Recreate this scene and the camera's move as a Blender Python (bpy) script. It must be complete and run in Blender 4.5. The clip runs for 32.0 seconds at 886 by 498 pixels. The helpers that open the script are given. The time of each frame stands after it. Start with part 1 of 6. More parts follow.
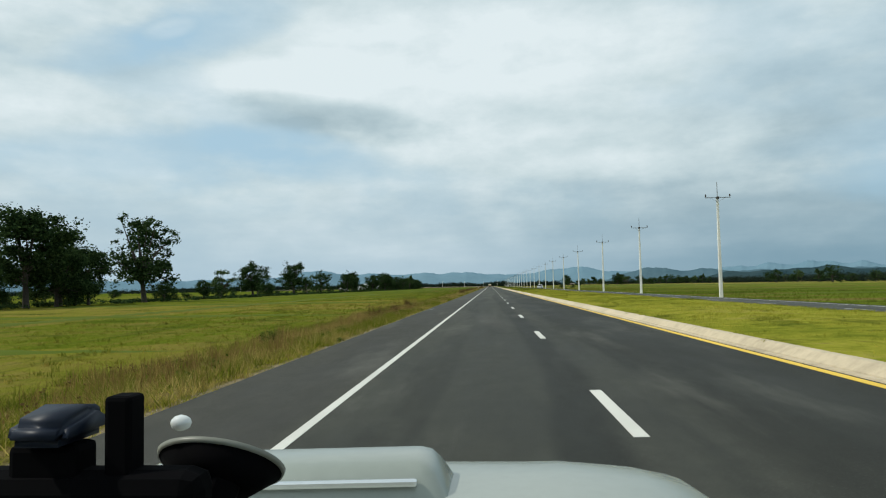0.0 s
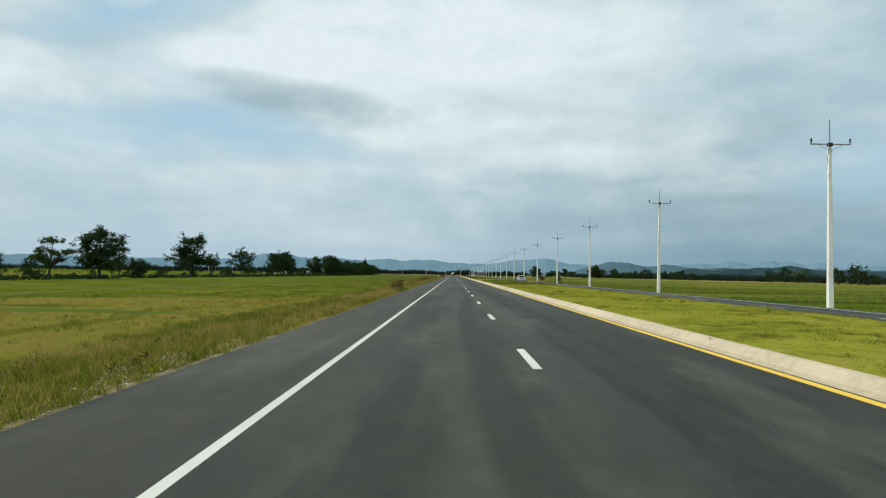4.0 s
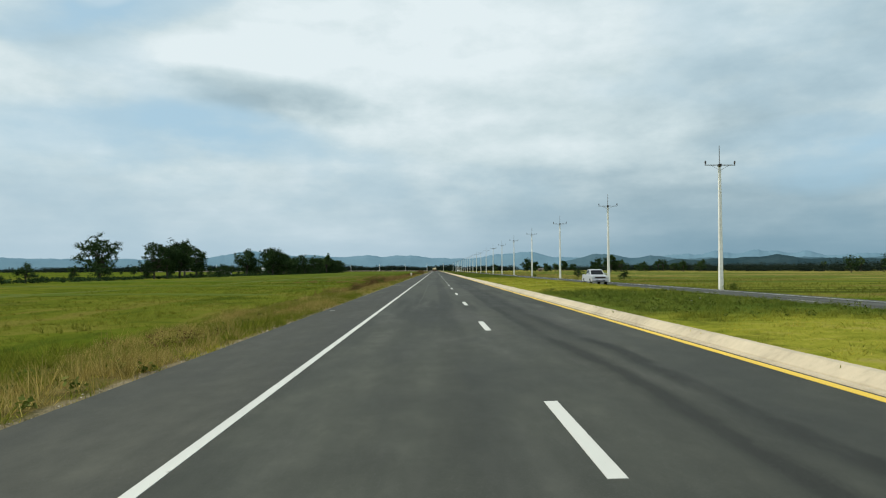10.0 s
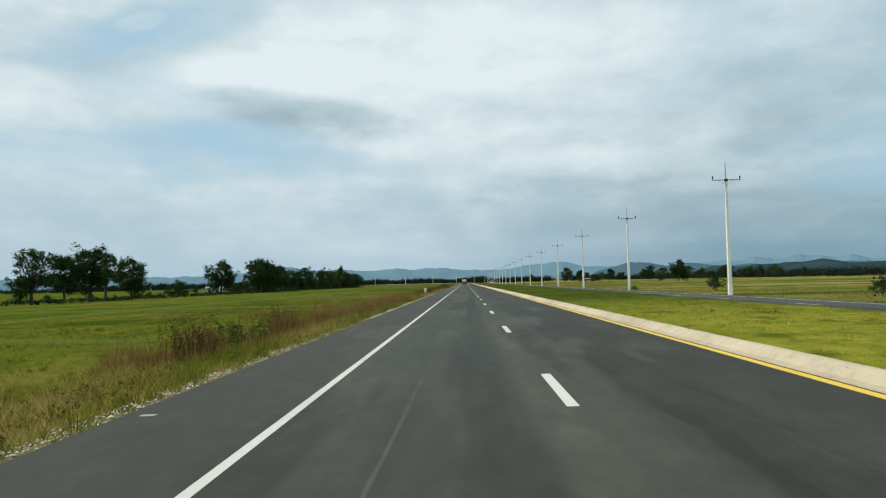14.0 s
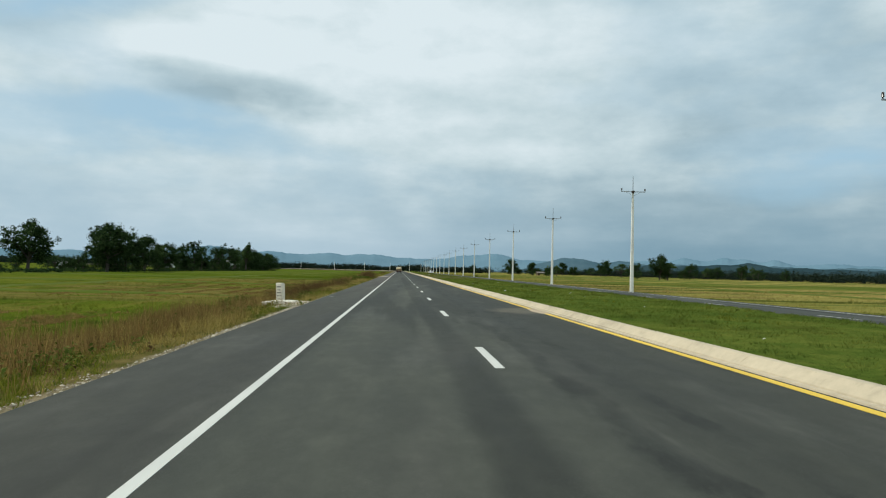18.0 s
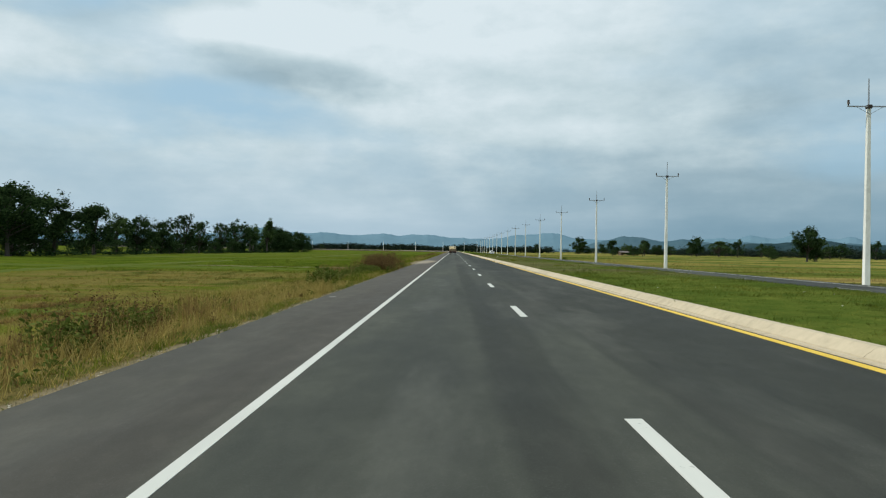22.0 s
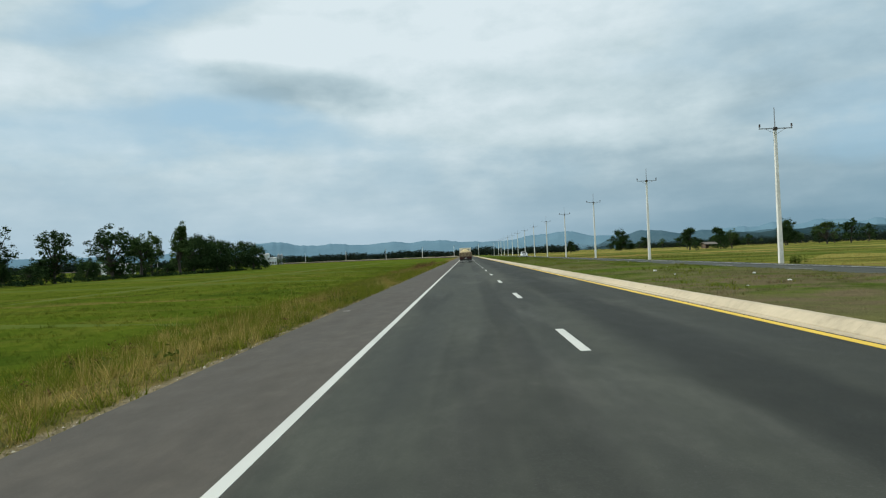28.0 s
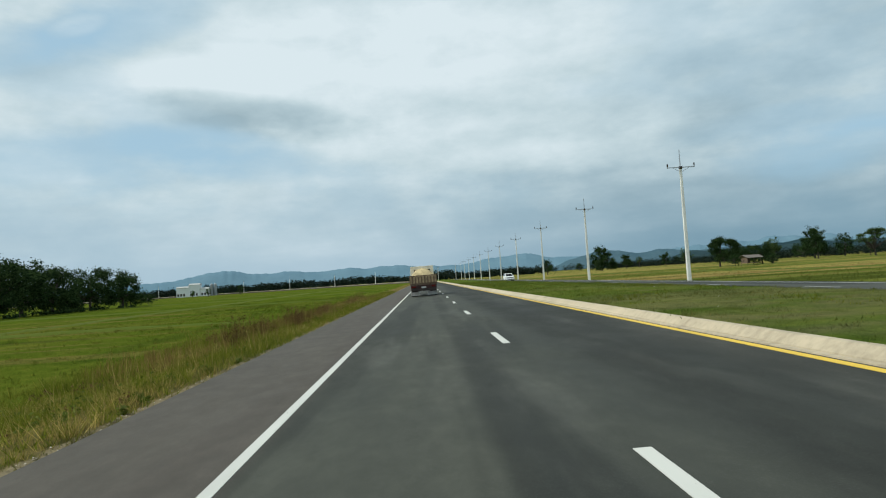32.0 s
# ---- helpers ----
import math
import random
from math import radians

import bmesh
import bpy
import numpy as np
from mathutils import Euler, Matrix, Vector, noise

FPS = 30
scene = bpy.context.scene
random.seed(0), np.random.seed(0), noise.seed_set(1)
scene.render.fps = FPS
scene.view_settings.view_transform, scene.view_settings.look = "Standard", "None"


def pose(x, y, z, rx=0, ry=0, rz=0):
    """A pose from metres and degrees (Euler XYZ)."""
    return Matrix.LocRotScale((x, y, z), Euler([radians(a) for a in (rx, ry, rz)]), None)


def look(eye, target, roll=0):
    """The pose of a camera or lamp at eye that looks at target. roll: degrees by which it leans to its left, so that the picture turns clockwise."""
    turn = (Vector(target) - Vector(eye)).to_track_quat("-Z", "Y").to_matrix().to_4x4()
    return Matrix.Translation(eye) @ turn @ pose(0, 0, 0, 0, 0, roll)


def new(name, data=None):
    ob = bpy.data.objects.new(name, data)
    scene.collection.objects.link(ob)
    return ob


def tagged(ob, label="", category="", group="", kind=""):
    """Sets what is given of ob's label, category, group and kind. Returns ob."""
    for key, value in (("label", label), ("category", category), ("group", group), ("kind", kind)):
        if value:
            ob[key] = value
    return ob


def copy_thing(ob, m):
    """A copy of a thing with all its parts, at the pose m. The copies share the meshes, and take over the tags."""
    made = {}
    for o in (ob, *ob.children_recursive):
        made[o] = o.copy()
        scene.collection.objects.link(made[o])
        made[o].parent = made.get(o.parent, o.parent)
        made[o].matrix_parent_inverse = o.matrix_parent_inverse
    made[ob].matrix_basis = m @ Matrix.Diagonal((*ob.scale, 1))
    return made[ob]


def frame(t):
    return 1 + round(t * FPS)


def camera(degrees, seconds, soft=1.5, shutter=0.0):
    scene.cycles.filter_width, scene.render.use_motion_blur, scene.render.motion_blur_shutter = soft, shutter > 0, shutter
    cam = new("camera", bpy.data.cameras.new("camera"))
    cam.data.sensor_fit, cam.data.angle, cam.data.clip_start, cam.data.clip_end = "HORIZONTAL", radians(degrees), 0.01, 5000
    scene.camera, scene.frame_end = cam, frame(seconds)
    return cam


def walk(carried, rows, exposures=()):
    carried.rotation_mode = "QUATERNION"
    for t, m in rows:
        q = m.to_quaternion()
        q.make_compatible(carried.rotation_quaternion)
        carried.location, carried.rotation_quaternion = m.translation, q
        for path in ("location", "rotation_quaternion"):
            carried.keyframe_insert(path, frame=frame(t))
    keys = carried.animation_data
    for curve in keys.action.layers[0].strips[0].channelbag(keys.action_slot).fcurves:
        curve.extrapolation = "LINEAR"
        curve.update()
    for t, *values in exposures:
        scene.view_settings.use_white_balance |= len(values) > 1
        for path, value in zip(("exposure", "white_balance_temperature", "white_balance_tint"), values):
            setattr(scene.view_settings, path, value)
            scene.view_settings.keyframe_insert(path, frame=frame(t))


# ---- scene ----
# ------------------------------------------------------------ camera and its drive
cam = camera(65.0, 32.0, soft=1.15)
# seconds, x, y, z, yaw, pitch, roll
DRIVE = [
    (0.0, 0.10, -6.63, 1.460, 3.88, 3.08, 1.12),
    (0.5, 0.10, 1.92, 1.484, 4.22, 3.74, 5.80),
    (1.0, 0.10, 10.47, 1.507, 1.86, 4.01, -1.71),
    (1.5, 0.08, 18.99, 1.519, 1.36, 3.75, -2.43),
    (2.0, 0.06, 27.52, 1.531, 3.87, 1.27, -2.34),
    (2.5, 0.07, 35.93, 1.524, 3.34, 1.94, 0.53),
    (4.5, 0.13, 69.60, 1.499, 0.10, 2.07, -0.96),
    (5.0, 0.15, 78.38, 1.519, -0.55, 1.90, 0.11),
    (5.5, 0.17, 86.87, 1.522, -2.59, 3.21, -1.88),
    (6.0, 0.20, 95.35, 1.524, 0.11, 1.05, 0.80),
    (7.0, 0.19, 111.82, 1.493, -0.55, 3.37, -0.14),
    (7.5, 0.16, 120.27, 1.490, 0.57, 2.55, -0.12),
    (8.0, 0.14, 128.71, 1.488, 0.09, 0.64, 0.59),
    (8.5, 0.14, 137.33, 1.486, -0.33, 0.43, 0.42),
    (9.0, 0.14, 145.95, 1.485, -0.94, 1.61, -0.15),
    (9.5, 0.16, 154.50, 1.499, -0.59, 0.86, 0.73),
    (10.0, 0.18, 163.05, 1.514, -0.64, 1.70, 0.20),
    (10.5, 0.18, 171.48, 1.512, -0.62, 1.44, 0.47),
    (11.0, 0.18, 179.91, 1.510, 0.70, 1.38, 0.64),
    (11.5, 0.18, 188.56, 1.512, -0.84, 1.87, -0.57),
    (12.0, 0.18, 197.21, 1.513, -0.68, 2.87, -1.09),
    (12.5, 0.19, 205.90, 1.518, -1.71, 4.21, -1.58),
    (13.0, 0.21, 214.59, 1.523, 2.75, 3.64, 1.14),
    (13.5, 0.22, 223.13, 1.527, 1.45, 1.84, 1.79),
    (14.0, 0.23, 231.66, 1.531, 1.84, 2.74, 1.34),
    (14.5, 0.21, 240.34, 1.530, 0.95, 2.70, 1.72),
    (16.5, 0.00, 274.92, 1.514, -0.32, 3.62, 1.44),
    (17.0, 0.00, 283.54, 1.514, -1.08, -0.09, 2.78),
    (17.5, -0.05, 292.45, 1.510, -3.33, 3.60, -0.41),
    (18.0, -0.11, 301.36, 1.505, -3.59, 1.79, -1.31),
    (18.5, -0.12, 310.03, 1.490, -0.93, 2.94, 0.69),
    (19.0, -0.12, 318.70, 1.474, -1.57, 2.79, 1.40),
    (19.5, -0.14, 327.12, 1.477, -0.96, 2.10, 1.51),
    (20.0, -0.16, 335.54, 1.480, -2.85, 2.41, 1.21),
    (20.5, -0.13, 343.83, 1.487, -6.53, 1.10, 0.74),
    (21.0, -0.11, 352.12, 1.494, -8.71, 1.58, 0.17),
    (21.5, -0.10, 360.53, 1.473, -1.34, 1.72, -0.51),
    (22.0, -0.09, 368.93, 1.452, 0.84, 0.07, -0.88),
    (22.5, -0.10, 377.30, 1.479, 4.66, 0.55, 1.55),
    (23.0, -0.12, 385.67, 1.507, 4.98, 0.84, 0.28),
    (23.5, -0.15, 394.29, 1.494, 1.94, 1.37, -0.61),
    (24.0, -0.19, 402.91, 1.482, 2.70, -0.50, 0.80),
    (24.5, -0.20, 411.16, 1.503, 1.58, 0.06, 0.96),
    (25.0, -0.22, 419.40, 1.524, 2.66, 1.67, 1.11),
    (25.5, -0.25, 427.90, 1.482, 2.43, 1.91, 0.99),
    (27.5, -0.31, 461.41, 1.492, 3.43, 1.08, -1.37),
    (28.0, -0.19, 469.97, 1.482, 1.89, 0.52, 2.40),
    (28.5, -0.18, 478.43, 1.506, 2.45, 2.27, 1.63),
    (29.0, -0.18, 486.90, 1.531, 2.92, 4.42, -1.14),
    (29.5, -0.13, 495.30, 1.509, 3.16, 1.66, 2.32),
    (30.0, -0.07, 503.71, 1.486, 0.60, 1.39, 0.29),
    (30.5, -0.10, 512.33, 1.481, 1.11, 0.47, 1.19),
    (31.0, -0.12, 520.95, 1.476, 0.09, 0.47, 2.10),
    (31.5, -0.15, 529.14, 1.482, 1.58, 1.22, 2.92),
    (32.0, -0.18, 537.33, 1.488, -1.57, 2.37, 3.74),
]
walk(cam, [(t, pose(x, y, z, 90 + pitch, roll, yaw)) for t, x, y, z, yaw, pitch, roll in DRIVE],
     exposures=[(0.0, -0.06, 6220, 8), (9.0, -0.03, 6220, 8), (14.0, -0.05, 6200, 8), (17.0, -0.06, 6100, 6), (18.5, -0.13, 6120, 8), (20.0, -0.14, 6060, 8), (24.0, -0.11, 6100, 8), (29.0, -0.13, 6060, 7), (32.0, -0.12, 6060, 7)])

FALL = 0.02            # crossfall of the carriageway, down to the left
FIELD_L, FIELD_R = -0.75, -0.45
BEND_Y, BEND_R = 1000.0, 150.0


# ------------------------------------------------------------ node helpers
def tree_of(name):
    m = bpy.data.materials.new(name)
    m.use_nodes = True
    nt = m.node_tree
    return m, nt, nt.nodes["Principled BSDF"]


def put(nt, socket, value):
    if isinstance(value, bpy.types.NodeSocket):
        nt.links.new(value, socket)
    else:
        socket.default_value = value


def mth(nt, op, a, b=0.0, clamp=False):
    n = nt.nodes.new("ShaderNodeMath")
    n.operation, n.use_clamp = op, clamp
    put(nt, n.inputs[0], a)
    put(nt, n.inputs[1], b)
    return n.outputs[0]


def step(nt, value, lo, hi, to0=0.0, to1=1.0):
    n = nt.nodes.new("ShaderNodeMapRange")
    n.interpolation_type = "SMOOTHSTEP"
    put(nt, n.inputs[0], value)
    for i, v in ((1, lo), (2, hi), (3, to0), (4, to1)):
        put(nt, n.inputs[i], v)
    return n.outputs[0]


def mixc(nt, fac, a, b, blend="MIX"):
    n = nt.nodes.new("ShaderNodeMix")
    n.data_type, n.blend_type = "RGBA", blend
    put(nt, n.inputs[0], fac)
    put(nt, n.inputs[6], a if isinstance(a, bpy.types.NodeSocket) else (*a, 1))
    put(nt, n.inputs[7], b if isinstance(b, bpy.types.NodeSocket) else (*b, 1))
    return n.outputs[2]


def noise_tex(nt, vec, scale, detail=4.0, rough=0.55, stretch=None, shift=(0, 0, 0)):
    if stretch or shift != (0, 0, 0):
        mp = nt.nodes.new("ShaderNodeMapping")
        mp.inputs["Scale"].default_value = stretch or (1, 1, 1)
        mp.inputs["Location"].default_value = shift
        put(nt, mp.inputs["Vector"], vec)
        vec = mp.outputs[0]
    n = nt.nodes.new("ShaderNodeTexNoise")
    n.inputs["Scale"].default_value, n.inputs["Detail"].default_value = scale, detail
    n.inputs["Roughness"].default_value = rough
    put(nt, n.inputs["Vector"], vec)
    return n.outputs[0]


def ramp(nt, fac, stops):
    n = nt.nodes.new("ShaderNodeValToRGB")
    e = n.color_ramp.elements
    while len(e) < len(stops):
        e.new(0.5)
    for k, (p, c) in enumerate(stops):
        e[k].position, e[k].color = p, (*c, 1)
    put(nt, n.inputs[0], fac)
    return n.outputs[0]


def world_pos(nt):
    g = nt.nodes.new("ShaderNodeNewGeometry")
    s = nt.nodes.new("ShaderNodeSeparateXYZ")
    put(nt, s.inputs[0], g.outputs["Position"])
    return g.outputs["Position"], s.outputs[0], s.outputs[1], s.outputs[2], g.outputs["Random Per Island"]


def bump(nt, bsdf, height, strength, dist):
    n = nt.nodes.new("ShaderNodeBump")
    n.inputs["Strength"].default_value, n.inputs["Distance"].default_value = strength, dist
    put(nt, n.inputs["Height"], height)
    put(nt, bsdf.inputs["Normal"], n.outputs[0])


def finish(nt, bsdf, color, rough, metal=0.0, spec=0.4):
    put(nt, bsdf.inputs["Base Color"], color if isinstance(color, bpy.types.NodeSocket) else (*color, 1))
    put(nt, bsdf.inputs["Roughness"], rough)
    put(nt, bsdf.inputs["Metallic"], metal)
    put(nt, bsdf.inputs["Specular IOR Level"], spec)


# ------------------------------------------------------------ daylight
SUN_EL, SUN_AZ = radians(46), radians(-100)     # azimuth from +y towards +x: from the left, a little behind
world = bpy.data.worlds.new("daylight")
scene.world = world
world.use_nodes = True
wt = world.node_tree
bg = wt.nodes["Background"]
sky = wt.nodes.new("ShaderNodeTexSky")
sky.sky_type, sky.sun_disc = "NISHITA", False
sky.sun_elevation, sky.sun_rotation = SUN_EL, SUN_AZ
sky.dust_density, sky.air_density = 2.0, 1.0
tc = wt.nodes.new("ShaderNodeTexCoord")
sp = wt.nodes.new("ShaderNodeSeparateXYZ")
put(wt, sp.inputs[0], tc.outputs["Generated"])
dx, dy, dz = sp.outputs[0], sp.outputs[1], sp.outputs[2]
ddir = tc.outputs["Generated"]
big = noise_tex(wt, ddir, 2.3, 5.0, 0.5, stretch=(1.0, 1.0, 2.6), shift=(0.7, 0.3, 0.2))
fine = noise_tex(wt, ddir, 6.5, 5.0, 0.52, stretch=(1.0, 1.0, 2.4), shift=(2.0, 1.3, 0.0))
low_band = noise_tex(wt, ddir, 3.5, 4.0, 0.5, stretch=(1.0, 1.0, 7.0), shift=(5.0, 0.3, 0.0))
# slopes of the view over the road: u to the side, v upwards
fy = mth(wt, "MAXIMUM", dy, 0.05)
su, sv = mth(wt, "DIVIDE", dx, fy), mth(wt, "DIVIDE", dz, fy)


def puff(u, v, ru, rv, tilt=0.0):
    """A soft cloud or gap round a direction."""
    a = mth(wt, "SUBTRACT", su, u)
    b = mth(wt, "SUBTRACT", mth(wt, "SUBTRACT", sv, v), mth(wt, "MULTIPLY", a, tilt))
    q = mth(wt, "ADD", mth(wt, "POWER", mth(wt, "ABSOLUTE", mth(wt, "DIVIDE", a, ru)), 2.0),
            mth(wt, "POWER", mth(wt, "ABSOLUTE", mth(wt, "DIVIDE", b, rv)), 2.0))
    q = mth(wt, "ADD", q, mth(wt, "MULTIPLY", mth(wt, "SUBTRACT", fine, 0.5), 2.2))
    return mth(wt, "MULTIPLY", step(wt, q, 0.0, 1.5, 1.0, 0.0), step(wt, dy, 0.05, 0.3))


# how bright the cloud sheet is, and how much blue shows through
lump = noise_tex(wt, ddir, 13.0, 5.0, 0.6, stretch=(1.0, 1.0, 1.9), shift=(0.4, 3.0, 1.0))
light = mth(wt, "ADD", mth(wt, "MULTIPLY", big, 0.45), mth(wt, "MULTIPLY", fine, 0.40))
light = mth(wt, "ADD", light, mth(wt, "MULTIPLY", mth(wt, "SUBTRACT", lump, 0.22), 0.30))
light = mth(wt, "ADD", light, mth(wt, "MULTIPLY", low_band, 0.22))
for u, v, ru, rv, tilt, amt in ((-0.215, 0.250, 0.185, 0.032, -0.20, -0.20), (0.50, 0.25, 0.16, 0.07, -0.2, -0.08), (0.42, 0.36, 0.24, 0.05, 0.0, 0.07), (0.75, 0.34, 0.22, 0.10, -0.2, -0.09),
                                (0.50, 0.09, 0.50, 0.10, 0.0, -0.19), (-0.34, 0.30, 0.22, 0.05, 0.08, 0.17), (-0.08, 0.35, 0.26, 0.09, 0.0, 0.15),
                                (0.20, 0.34, 0.22, 0.08, 0.0, 0.10), (-0.05, 0.15, 0.40, 0.05, 0.0, 0.06), (0.25, 0.21, 0.20, 0.06, 0.1, 0.06),
                                (-0.475, 0.396, 0.04, 0.016, 0.15, 0.13)):
    light = mth(wt, "ADD", light, mth(wt, "MULTIPLY", puff(u, v, ru, rv, tilt), amt))
cloud = ramp(wt, light, ((0.36, (3.85, 4.9, 5.25)), (0.50, (5.05, 6.1, 6.35)), (0.63, (6.35, 7.3, 7.4)), (0.79, (8.1, 8.75, 8.75))))
gap = step(wt, mth(wt, "ADD", mth(wt, "MULTIPLY", big, 0.5), mth(wt, "MULTIPLY", fine, 0.5)), 0.54, 0.40, 0.0, 0.28)
for u, v, ru, rv, tilt, amt in ((-0.40, 0.395, 0.15, 0.05, 0.1, 0.62), (-0.57, 0.37, 0.12, 0.035, 0.1, 0.35), (-0.475, 0.396, 0.04, 0.016, 0.15, -0.32), (-0.52, 0.20, 0.26, 0.055, -0.05, 0.50), (-0.26, 0.19, 0.16, 0.04, -0.2, 0.40),
                                (0.62, 0.152, 0.18, 0.040, 0.08, 0.70), (0.60, 0.20, 0.20, 0.03, 0.1, 0.25), (-0.05, 0.34, 0.35, 0.10, 0.0, -0.5),
                                (0.20, 0.20, 0.30, 0.05, 0.0, -0.25)):
    gap = mth(wt, "ADD", gap, mth(wt, "MULTIPLY", puff(u, v, ru, rv, tilt), amt), clamp=True)
blue = mixc(wt, 0.80, sky.outputs[0], (4.8, 6.75, 7.85))
heaven = mixc(wt, gap, cloud, blue)
# the veil towards the horizon
veil = step(wt, mth(wt, "ADD", dz, mth(wt, "MULTIPLY", mth(wt, "SUBTRACT", low_band, 0.5), 0.10)), 0.0, 0.17, 0.85, 0.0)
vcol = mixc(wt, step(wt, su, -0.2, 0.45), (4.4, 5.7, 6.5), (1.95, 3.25, 4.05))
heaven = mixc(wt, veil, heaven, vcol)
put(wt, bg.inputs["Color"], heaven)
bg.inputs["Strength"].default_value = 0.1

sun = new("sun", bpy.data.lights.new("sun", "SUN"))
sun.data.energy, sun.data.angle, sun.data.color = 3.3, radians(1.5), (1.0, 0.94, 0.80)
sun.matrix_world = look((0, 0, 60), (-math.sin(SUN_AZ) * math.cos(SUN_EL) * 40,
                                     -math.cos(SUN_AZ) * math.cos(SUN_EL) * 40, 60 - math.sin(SUN_EL) * 40))

# ------------------------------------------------------------ materials
def plain(name, color, rough=0.6, metal=0.0, vary=0.25, scale=3.0, bumpy=0.0, spec=0.4):
    """A surface with mottling at two scales."""
    m, nt, b = tree_of(name)
    pos = world_pos(nt)[0]
    tx = nt.nodes.new("ShaderNodeTexCoord").outputs["Object"]
    n1, n2 = noise_tex(nt, tx, scale, 4), noise_tex(nt, tx, scale * 9, 5)
    k = mth(nt, "ADD", mth(nt, "MULTIPLY", n1, 0.6), mth(nt, "MULTIPLY", n2, 0.4))
    dark = tuple(c * (1 - vary) for c in color)
    lite = tuple(min(1, c * (1 + vary)) for c in color)
    finish(nt, b, mixc(nt, step(nt, k, 0.3, 0.7), dark, lite), rough if vary < 0.1 else step(nt, n2, 0.2, 0.8, rough * 0.85, min(1, rough * 1.15)), metal, spec)
    if bumpy:
        bump(nt, b, n2, bumpy, 0.02)
    return m


def line_of(nt, y, stops):
    """A line along the road: its x at y, glided between stops of (y, x)."""
    lo, hi = stops[0][0], stops[-1][0]
    n = nt.nodes.new("ShaderNodeValToRGB")
    n.color_ramp.interpolation = "EASE"
    e = n.color_ramp.elements
    while len(e) < len(stops):
        e.new(0.5)
    for k, (p, v) in enumerate(stops):
        e[k].position, e[k].color = (p - lo) / (hi - lo), (v / 4, v / 4, v / 4, 1)
    put(nt, n.inputs[0], mth(nt, "DIVIDE", mth(nt, "SUBTRACT", y, lo), hi - lo))
    return mth(nt, "MULTIPLY", n.outputs[0], 4.0)


